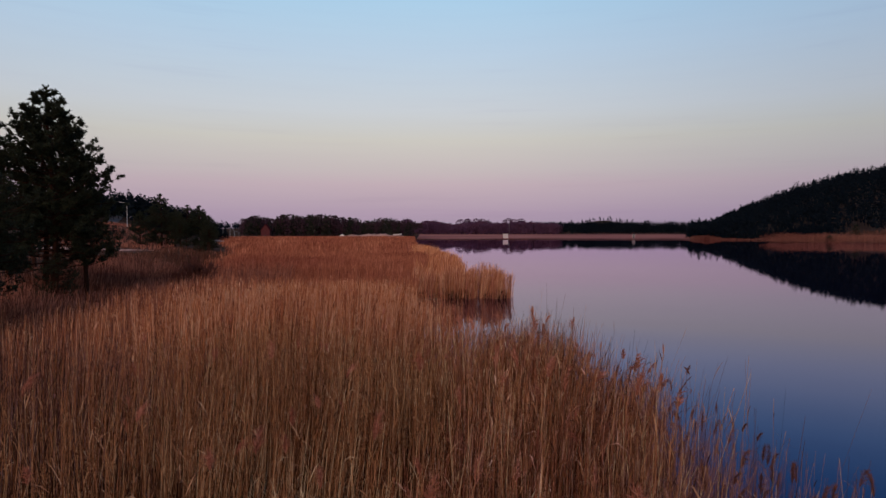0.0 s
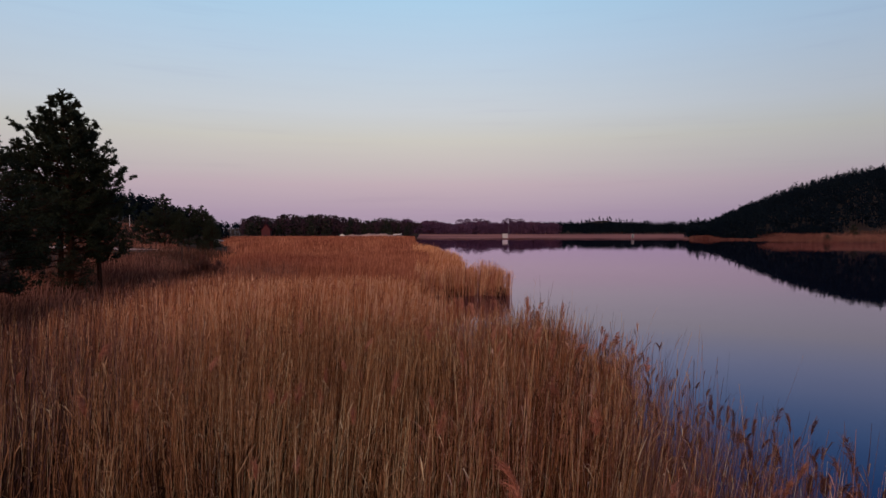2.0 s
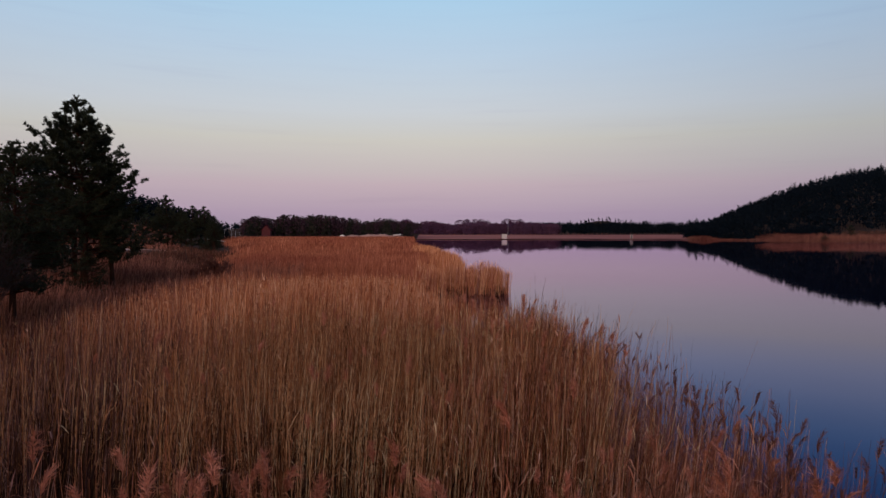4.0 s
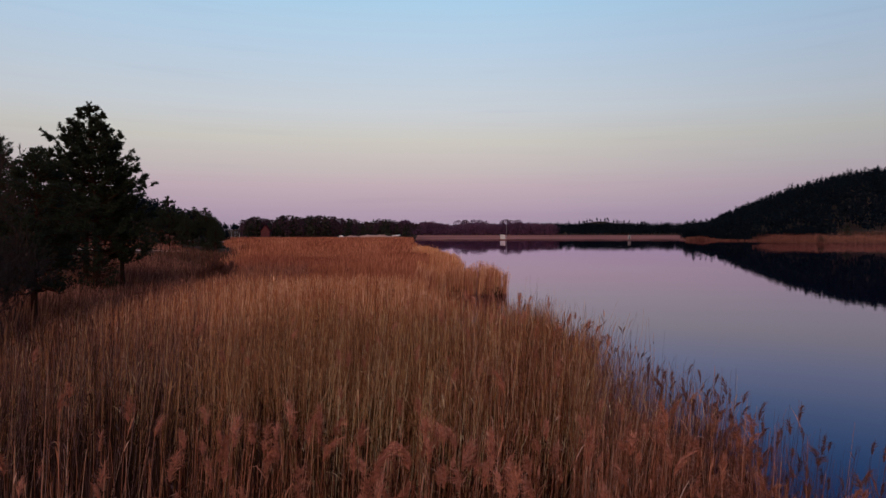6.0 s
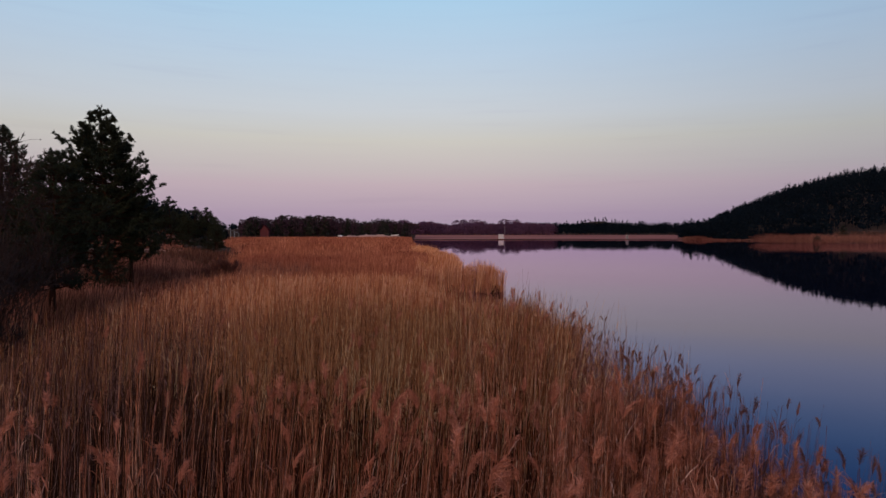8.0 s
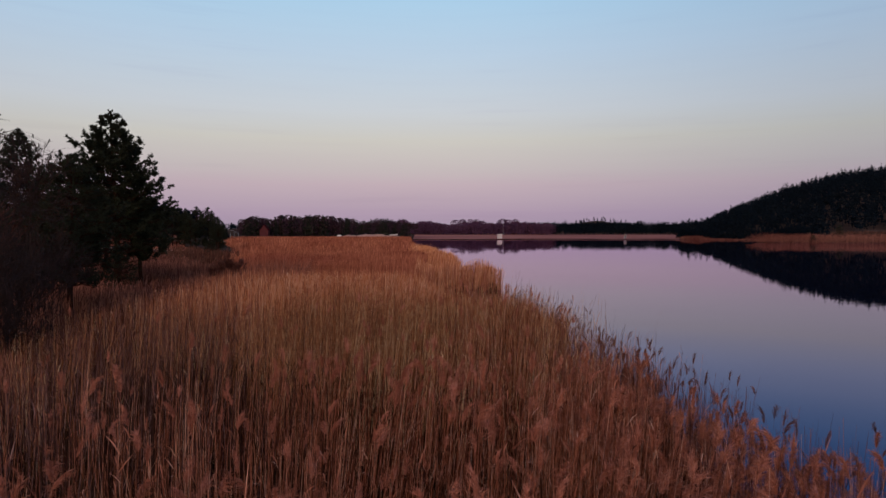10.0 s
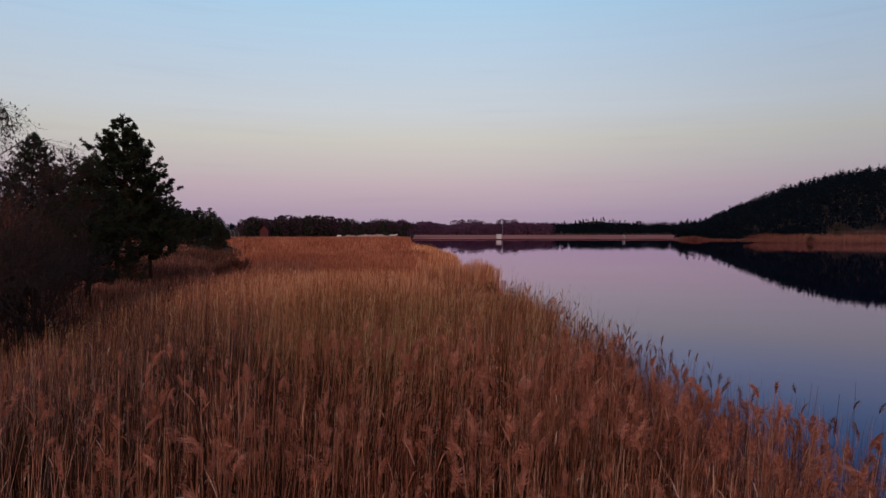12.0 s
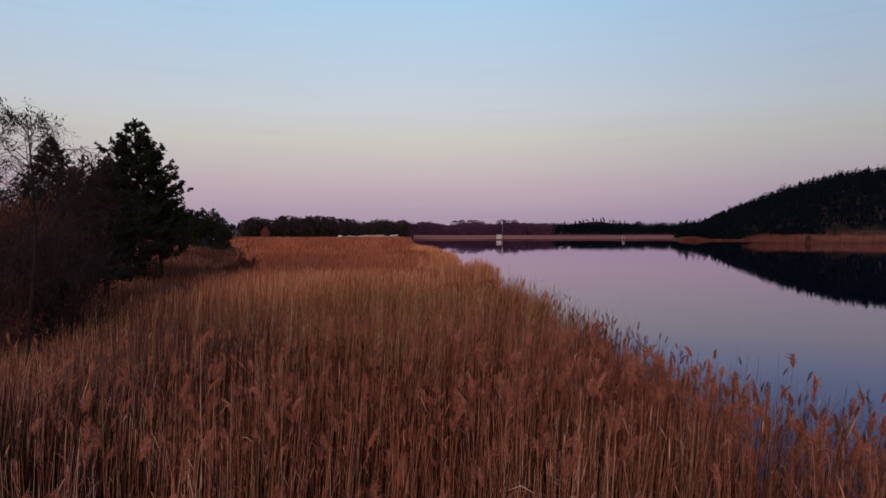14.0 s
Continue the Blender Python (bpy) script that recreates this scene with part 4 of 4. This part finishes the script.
# the hill
hx, hy, r_ = spread_trees(6000, 150, 560, 285, 640, 1, lambda x, y: (x > east_x(y) + 5) & (land(x, y) > 0.25) & (x < 0.86 * (y + 14)) & (x > 0.40 * y) & ((x < 0.65 * y + 2 * np.sin(y)) | (y > 322 + 5 * np.sin(x * 0.3))))
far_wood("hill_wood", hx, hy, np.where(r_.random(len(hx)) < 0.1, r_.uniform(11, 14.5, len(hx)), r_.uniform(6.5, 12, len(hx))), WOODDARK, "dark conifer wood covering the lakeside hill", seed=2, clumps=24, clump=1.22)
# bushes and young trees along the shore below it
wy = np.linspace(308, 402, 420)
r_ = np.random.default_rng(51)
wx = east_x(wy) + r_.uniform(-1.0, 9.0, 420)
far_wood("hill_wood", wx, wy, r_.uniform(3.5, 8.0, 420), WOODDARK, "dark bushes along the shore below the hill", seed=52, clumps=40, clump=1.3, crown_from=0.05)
# wood behind the western shore
wx, wy, r_ = spread_trees(450, -136, -17, 356, 410, 3, lambda x, y: x > -0.330 * y)
wp = wx * 380 / wy
wh = r_.uniform(8.4, 13.0, len(wx)) * np.interp(wp, [-122, -116, -108, -98, -72, -58, -48, -36, -30, -20, -16], [0.92, 1.06, 0.95, 1.1, 1.1, 0.98, 0.84, 0.98, 0.92, 0.72, 0.4])
half = r_.random(len(wx)) < 0.55
far_wood("shore_wood", wx[half], wy[half], wh[half], SHOREPINE, "dark conifer wood behind the reed meadow", seed=4, clumps=85, clump=0.85)
far_wood("shore_wood", wx[~half], wy[~half], wh[~half], WOODSHORE, "dusky mixed wood behind the reed meadow", seed=14, clumps=110, clump=0.58, conical=False)
# woods beyond the field
wx, wy, r_ = spread_trees(760, 55, 345, 612, 730, 5, lambda x, y: x > 0.155 * y + 6 * np.sin(y))
wh = r_.uniform(10.8, 13.4, len(wx)) * (1 + 0.10 * wobble(wx, wy * 0.1, 80.0, 1.0)) * wy / 640
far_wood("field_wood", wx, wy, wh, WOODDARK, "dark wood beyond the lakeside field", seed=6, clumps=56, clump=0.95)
wx, wy, r_ = spread_trees(620, -40, 140, 605, 670, 7, lambda x, y: x < 0.19 * y)
far_wood("bare_wood", wx, wy, r_.uniform(10.2, 12.4, len(wx)) * (1 + 0.16 * wobble(wx, wy * 0.1, 52.0, 2.0)), WOODBARE, "leafless purplish brown wood beyond the lakeside field", seed=8, conical=False, clumps=70, clump=0.72, crown_from=0.08, fat=1.6)
# broad rounded crowns above it
wx = np.array([18.5, 26.5, 34.5, 41.0, 47.5, 67.5, 74.0, 82.0, -8.0])
wy = 640.0 + 8 * np.sin(wx)
far_wood("bare_wood", wx, wy, 15.4 + 1.2 * np.sin(wx * 1.7), WOODBARE, "broad rounded leafless crowns beyond the lakeside field", seed=28, conical=False, clumps=420, clump=0.42, crown_from=0.1, fat=1.5)
# woods along the road in the west
wx, wy, r_ = spread_trees(420, -210, -86, 225, 300, 9, lambda x, y: x < -0.352 * y)
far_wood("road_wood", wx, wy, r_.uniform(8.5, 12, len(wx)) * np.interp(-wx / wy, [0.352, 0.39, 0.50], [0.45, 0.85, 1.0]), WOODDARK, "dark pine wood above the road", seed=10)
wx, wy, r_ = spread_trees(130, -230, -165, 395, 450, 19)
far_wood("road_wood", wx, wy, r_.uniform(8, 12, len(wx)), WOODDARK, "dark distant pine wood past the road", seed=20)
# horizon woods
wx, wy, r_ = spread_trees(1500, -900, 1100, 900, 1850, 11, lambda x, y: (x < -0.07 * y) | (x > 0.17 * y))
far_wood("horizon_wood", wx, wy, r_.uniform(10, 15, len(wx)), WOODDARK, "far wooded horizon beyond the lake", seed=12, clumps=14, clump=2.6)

# reeds and pale grass below the hill
r_ = np.random.default_rng(30)
NB = 20000
ex = r_.uniform(151, 320, NB)
ey = np.interp(ex, [151, 157, 205, 320], [280, 272, 260, 222]) + 1.6 * wobble(ex, ex * 0.4, 13.0) + r_.uniform(0, 15, NB)
eh = r_.normal(2.75, 0.42, NB) * (1 + 0.16 * wobble(ex, ey, 19.0, 2.0)) * np.interp(ex, [151, 155], [0.6, 1.0])
est, _ = reeds(ex, ey, eh, r_.uniform(0.03, 0.07, NB), 0.10, 0, None, k=3, sides=1, base=-0.1)
est[0][:, 2] += np.clip(est[0][:, 1] - np.interp(est[0][:, 0], [151, 157, 205, 320], [282, 274, 262, 224]), 0, 14) * 0.10
tagged(solid("shore_reeds", est, REEDDIM), "tawny reed belt along the far shore below the hill", "reeds", kind="stuff")
ey = r_.uniform(338, 400, 7000)
ex = east_x(ey) - 3.0 + 7.0 * r_.random(7000)
est, _ = reeds(ex, ey, r_.normal(2.1, 0.3, 7000) * (1 + 0.2 * wobble(ex, ey, 14.0)) * np.interp(ey, [340, 364, 374, 388, 396], [0.3, 0.4, 1.0, 1.0, 0.4]), np.full(7000, 0.10), 0.08, 0, None, k=3, sides=1, base=-0.1)
tagged(solid("shore_reeds", est, REEDDIM), "tawny reeds along the shore beside the field", "reeds", kind="stuff")
# pale grass clearing and lone trees at the foot of the hill
ex, ey = r_.uniform(165, 330, 7000), r_.uniform(0, 1, 7000)
ey = np.interp(ex, [165, 205, 330], [285, 274, 240]) + ey * 50
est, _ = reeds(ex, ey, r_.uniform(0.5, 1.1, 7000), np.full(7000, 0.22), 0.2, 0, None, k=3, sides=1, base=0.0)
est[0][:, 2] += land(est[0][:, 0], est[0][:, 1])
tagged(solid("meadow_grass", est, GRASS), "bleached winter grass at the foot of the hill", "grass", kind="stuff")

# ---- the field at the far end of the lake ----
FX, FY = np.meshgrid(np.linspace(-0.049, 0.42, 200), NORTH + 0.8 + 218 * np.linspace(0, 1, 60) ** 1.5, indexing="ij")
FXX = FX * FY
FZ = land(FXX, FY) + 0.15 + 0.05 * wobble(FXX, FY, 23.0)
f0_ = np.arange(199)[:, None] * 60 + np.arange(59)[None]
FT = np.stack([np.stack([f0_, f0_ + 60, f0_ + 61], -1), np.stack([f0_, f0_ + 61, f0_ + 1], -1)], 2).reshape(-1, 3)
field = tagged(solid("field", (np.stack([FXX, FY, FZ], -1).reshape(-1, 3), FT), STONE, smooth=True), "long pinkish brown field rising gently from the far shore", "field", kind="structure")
fence = tagged(new("fence"), "row of weathered fence posts along the far edge of the field", "fence")
post = part("post", box(-0.28, 0.28, -0.28, 0.28, 0, 1.25, 0.04), STONE, fence)
for i in range(64):
    o = post if i == 0 else post.copy()
    if i:
        scene.collection.objects.link(o)
    fx_ = -30 + i * 4.65
    o.location = (fx_, 596.0, float(land(fx_, 596.0)) + 0.1)


def gate_house(x, y, z, w, h, label):
    """A small flat-roofed concrete block with a door."""
    t = tagged(new("gate_house"), label, "building")
    part("wall", box(-w / 2, w / 2, 0, w * 0.8, 0, h, 0.04), CONCRETE, t)
    part("roof", box(-w / 2 - 0.15, w / 2 + 0.15, -0.15, w * 0.8 + 0.15, h, h + 0.18, 0.03), CONCRETE, t)
    part("door", box(w * 0.12, w * 0.36, -0.05, -0.003, 0.05, min(1.95, h - 0.3), 0.0), STEEL, t)
    t.matrix_basis = pose(x, y, z)
    return t


gate_house(40.2, 393.0, float(land(40.2, 393.0)) - 0.1, 3.2, 3.0, "small pale concrete gate house on the far shore")
mast = tagged(new("mast"), "thin pale steel mast beside the gate house", "mast")
solid("pole", tubes(np.array([[[0, 0, 0], [0, 0, 5.0], [0, 0, 10.5]]]), np.array([[0.07, 0.055, 0.035]]), 8), STEEL, mast)
part("base_plate", box(-0.3, 0.3, -0.3, 0.3, 0, 0.12, 0.02), CONCRETE, mast)
mast.matrix_basis = pose(42.9, 397.0, float(land(42.9, 397.0)) + 0.1)
gauge = tagged(new("gauge_frame"), "pale open steel frame over a dark shaft on the far shore", "frame")
for dx in (-0.65, 0.65):
    part("upright", box(dx - 0.17, dx + 0.17, -0.2, 0.2, 0, 3.0, 0.03), CONCRETE, gauge)
part("top_beam", box(-0.82, 0.82, -0.2, 0.2, 2.75, 3.05, 0.03), CONCRETE, gauge)
part("shaft_door", box(-0.48, 0.48, -0.05, 0.1, 0, 2.74, 0.02), DARK, gauge)
gauge.matrix_basis = pose(122.2, 393.0, float(land(122.2, 393.0)) + 0.1) @ Matrix.Scale(0.85, 4)

# ---- far shore: house, hut, jetty ----
house = tagged(new("house"), "red boarded gable house in front of the pines", "house")
bm = bmesh.new()
sec = [(-2.6, 0), (2.6, 0), (2.6, 5.2), (0, 8.6), (-2.6, 5.2)]
f0, f1 = [bm.verts.new((x, 0, z)) for x, z in sec], [bm.verts.new((x, 9, z)) for x, z in sec]
bm.faces.new(f0)
bm.faces.new(f1[::-1])
for i in range(5):
    j = (i + 1) % 5
    bm.faces.new((f0[i], f1[i], f1[j], f0[j]))
bmesh.ops.recalc_face_normals(bm, faces=bm.faces)
part("wall", bm, RED, house)
for sx in (-1, 1):
    bm = bmesh.new()
    pts = [(sx * 2.95, 4.85), (0, 8.72), (0, 8.95), (sx * 3.05, 5.0)]
    a = [bm.verts.new((x, -0.3, z)) for x, z in pts]
    b = [bm.verts.new((x, 9.3, z)) for x, z in pts]
    bm.faces.new(a)
    bm.faces.new(b[::-1])
    for i in range(4):
        bm.faces.new((a[i], b[i], b[(i + 1) % 4], a[(i + 1) % 4]))
    bmesh.ops.recalc_face_normals(bm, faces=bm.faces)
    part("roof", bm, ROOF, house)
part("door", box(-0.5, 0.5, -0.06, -0.003, 0.1, 2.1, 0.0), DARK, house)
house.matrix_basis = pose(-100.5, 347, float(land(-100.5, 347)) - 0.2, 0, 0, 8) @ Matrix.Scale(0.92, 4)

hut = tagged(new("white_hut"), "small white painted hut at the edge of the reeds", "hut")
part("wall", box(-1.3, 1.3, 0, 1.9, 0, 3.0, 0.04), WHITE, hut)
bm = bmesh.new()
sec = [(-1.5, 2.9), (1.5, 2.9), (1.5, 3.05), (0, 3.55), (-1.5, 3.05)]
f0, f1 = [bm.verts.new((x, -0.2, z)) for x, z in sec], [bm.verts.new((x, 2.1, z)) for x, z in sec]
bm.faces.new(f0)
bm.faces.new(f1[::-1])
for i in range(5):
    bm.faces.new((f0[i], f1[i], f1[(i + 1) % 5], f0[(i + 1) % 5]))
bmesh.ops.recalc_face_normals(bm, faces=bm.faces)
part("roof", bm, WHITE, hut)
part("door", box(0.1, 0.8, -0.05, -0.003, 0.1, 2.0, 0.0), STEEL, hut)
hut.matrix_basis = pose(-56.0, 339.5, float(land(-56.0, 339.5)) + 0.4) @ Matrix.Scale(0.85, 4)

# pale sandy beach with a jetty and a boat
r_ = np.random.default_rng(41)


def beach_z(x, y):
    ed = max(abs(x + 42) / 27, abs(y - 346) / 5)
    return float(land(x, y)) + 2.0 + 0.5 * sstep(-60, -35, x) - 2.6 * ed ** 3 + 0.3 * math.sin(x * 0.7) + 0.2 * math.sin(x * 1.9)


bm = bmesh.new()
bmesh.ops.create_grid(bm, x_segments=40, y_segments=8, size=1.0, matrix=Matrix.Translation((-42, 346, 0)) @ Matrix.Diagonal((27, 5, 1, 1)))
for v in bm.verts:
    v.co.z = beach_z(v.co.x, v.co.y) + 0.1 * r_.random()
tagged(part("beach", bm, SAND), "pale sandy rise behind the reeds", "beach", kind="structure")
jetty = tagged(new("jetty"), "low pale wooden jetty at the reed point", "jetty")
for i in range(10):
    part("plank", box(-5.5 + i * 1.1, -4.46 + i * 1.1, -0.9, 0.9, 1.5, 1.66, 0.0), CONCRETE, jetty)
for i in range(4):
    for dy in (-0.8, 0.8):
        part("pile", box(-5.2 + i * 3.3, -4.95 + i * 3.3, dy - 0.12, dy + 0.12, -0.8, 1.49, 0.0), TWIG, jetty)
jetty.matrix_basis = pose(-21.5, 338.0, 0.35, 0, 0, -6)
boat = tagged(new("boat"), "small white rowing boat drawn up by the jetty", "boat")
bm = bmesh.new()
rows_ = []
for i in range(9):
    f = i / 8
    w_, lift = 0.78 * math.sin(math.pi * (0.18 + 0.82 * (1 - f) * 0.95)) ** 0.7 if f < 0.999 else 0.03, 0.35 * f ** 3
    rows_.append([bm.verts.new((-2.2 + 4.6 * f, w_ * c, lift + h_)) for c, h_ in ((-1, 0.62), (-0.75, 0.12), (0, 0), (0.75, 0.12), (1, 0.62), (0.86, 0.6), (0.6, 0.22), (-0.6, 0.22), (-0.86, 0.6))])
for a, b in zip(rows_, rows_[1:]):
    for i in range(9):
        bm.faces.new((a[i], b[i], b[(i + 1) % 9], a[(i + 1) % 9]))
bm.faces.new(rows_[0])
bmesh.ops.recalc_face_normals(bm, faces=bm.faces)
part("hull", bm, WHITE, boat)
for i in range(2):
    part("thwart", box(-0.9 + i * 1.5, -0.6 + i * 1.5, -0.6, 0.6, 0.42, 0.47, 0.0), CONCRETE, boat)
boat.matrix_basis = pose(-25.5, 343.0, beach_z(-25.5, 343.0) + 0.05, 0, 0, 12)

for bx, by, bh, bs in ((-18.5, 392, 11.0, 1), (-23, 396, 10.0, 2), (26.5, 655, 15.5, 3), (38, 660, 16.5, 4), (75, 655, 16.0, 5), (82, 662, 15.5, 6), (48, 658, 15.0, 7)):
    place(bare_tree("bare_tree", bh, 300 + bs, "large leafless tree beyond the shore", levels=6, fork=2, girth=0.02, tip=0.04, upright=-0.4), bx, by, bs * 50).scale = (1.7, 1.7, 1.0)

PV, PT = [], []
for i, x in enumerate(np.linspace(-72, -49, 24)):
    for y in (107.5 + 0.8 * math.sin(x * 0.7), 109.5 + 0.5 * math.sin(x * 1.1), 111.5 + 0.9 * math.sin(x * 0.5)):
        PV.append((x, y, float(land(x, y)) + 0.1))
for i in range(23):
    for k_ in range(2):
        a = i * 3 + k_
        PT += [(a, a + 3, a + 4), (a, a + 4, a + 1)]
tagged(solid("gravel_path", (np.array(PV), np.array(PT)), SAND), "pale gravel path across the grassy bank", "path", kind="structure")

# ---- road on the western embankment ----
ry_ = np.linspace(150, 330, 40)
rx_ = np.interp(ry_, [150, 200, 330], [-96, -111, -169])
RV, RT = [], []
for i, (x, y) in enumerate(zip(rx_, ry_)):
    for k_, dx in enumerate((-3, -1, 1, 3)):
        RV.append((x + dx, y, float(land(x + dx, y)) + 0.12))
for i in range(39):
    for k_ in range(3):
        a = i * 4 + k_
        RT += [(a, a + 1, a + 5), (a, a + 5, a + 4)]
tagged(solid("road", (np.array(RV), np.array(RT)), ASPHALT), "narrow asphalt road on the embankment", "road", kind="structure")


def street_lamp(h):
    t = tagged(new("street_lamp"), "pale steel street lamp with a short arm on the embankment", "lamp")
    solid("pole", tubes(np.array([[[0, 0, 0], [0, 0, h * 0.6], [0, 0, h]]]), np.array([[0.10, 0.08, 0.06]]), 8), STEEL, t)
    arm = solid("arm", tubes(np.array([[[0, 0, h - 0.1], [-0.7, 0, h + 0.25], [-1.5, 0, h + 0.35]]]), np.array([[0.05, 0.05, 0.05]]), 6), STEEL, t)
    part("lamp_head", box(-2.1, -1.4, -0.15, 0.15, h + 0.27, h + 0.42, 0.04), STEEL, arm)
    return t


lamp = place(street_lamp(6.6), -87.5, 170, 0)
for px_, py_, ph_ in ((-94, 262, 0.75), (-97.5, 281, 0.78), (-102, 300, 0.8), (-107, 322, 0.8), (-98, 262, 0.7)):
    place(copy_thing(lamp, pose(0, 0, 0)), px_, py_, 40, ph_)
rail = tagged(new("guard_rail"), "galvanised steel guard rail along the embankment road", "rail")
gx = np.linspace(0, 1, 9)
GP = np.stack([-76 - 8 * gx, 196 + 39 * gx, land(-76 - 8 * gx, 196 + 39 * gx) + 0.85], -1)
solid("beam", tubes(GP[None], np.full((1, 9), 0.16), 6), STEEL, rail)
for x, y, z in GP:
    part("post", box(x - 0.06, x + 0.06, y - 0.06, y + 0.06, z - 0.9, z - 0.05, 0.0), STEEL, rail)

# ---- tall reed stalks at the water's edge, each by itself ----


def reed_stalk(h, seed):
    r = np.random.default_rng(seed)
    t = tagged(new("reed_stalk"), "tall dry reed stalk with feathery head beside open water", "reed", "reeds at the water edge")
    global rng
    rng = np.random.default_rng(seed)
    k = 6
    s_ = np.linspace(0, 1, k)
    a, l = r.uniform(0, 6.283), r.uniform(0.02, 0.09) * h
    P = np.stack([math.cos(a) * l * s_ ** 1.8, math.sin(a) * l * s_ ** 1.8, -0.2 + (h + 0.2) * s_], -1)[None]
    solid("stem", tubes(P, 0.0036 * (1 - 0.6 * s_)[None], 5), SEDGE, t)
    for i in range(r.integers(2, 5)):
        f = r.uniform(0.35, 0.92) * (k - 1)
        lo = min(int(f), k - 2)
        O = P[0, lo] + (P[0, lo + 1] - P[0, lo]) * (f - lo)
        b = r.uniform(0, 6.283)
        L = r.uniform(0.22, 0.42)
        q = np.linspace(0, 1, 4)
        B = O + np.stack([math.cos(b) * L * q * 0.7, math.sin(b) * L * q * 0.7, L * (r.uniform(0.4, 0.9) * q - 0.6 * q ** 2)], -1)
        solid("leaf", ribbons(B[None], np.array([[0.004, 0.008, 0.006, 0.0008]]), np.array([[-math.sin(b), math.cos(b), 0.0]])), SEDGE, t)
    solid("plume", plumes(P[:, -1], unit(P[:, -1] - P[:, -2]), np.full(1, 0.8), 170, 0.6), PLUMESHADED, t, "feathery seed head in a backlit brown")
    return t


kinds = [reed_stalk(2.75 + 0.06 * i, 500 + i) for i in range(7)]
r_ = np.random.default_rng(77)
spots = []
for i in range(120):
    y = r_.uniform(4.2, 10.5) if i % 4 == 0 else r_.uniform(-6.5, 7.3)
    reach = np.interp(y, [-6.5, 1.0, 4.2, 5.0, 6.5, 7.8, 10.5], [0.9, 0.8, 0.9, 1.8, 1.5, 1.0, 1.2])
    spots.append((float(edge_x(y)) + 0.1 + r_.uniform(0.0, 1.0) * reach, y))
for i, (x, y) in enumerate(spots):
    t = kinds[i] if i < 7 else copy_thing(kinds[int(r_.integers(0, 7))], pose(0, 0, 0))
    t.matrix_basis = pose(x, y, 0, r_.normal(0, 2), r_.normal(0, 2), r_.uniform(0, 360)) @ Matrix.Scale(r_.uniform(0.92, 1.07) if y > 4.0 else r_.uniform(0.84, 1.0), 4)

# the stand goes on south along the shore
reed_field("reed_bed", 8000, -12, 9.0, -24, -7.4, 2.9, 0.009, 0.08, 1, lambda x, y: 0.10 + 0 * x, REED,
           "dense rust brown reeds further along the shore", k=3, fringe=0.5, filaments=40)
# the same shade-dark blades between these stalks
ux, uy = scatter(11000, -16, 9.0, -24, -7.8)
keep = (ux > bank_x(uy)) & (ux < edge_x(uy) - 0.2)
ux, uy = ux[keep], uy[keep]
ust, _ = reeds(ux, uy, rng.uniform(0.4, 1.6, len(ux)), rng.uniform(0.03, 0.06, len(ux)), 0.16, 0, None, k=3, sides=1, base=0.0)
tagged(solid("reed_gap_shade", ust, GAPSHADE), "leaf blades coloured as dark shade under the reeds along the shore", "undergrowth", kind="stuff")
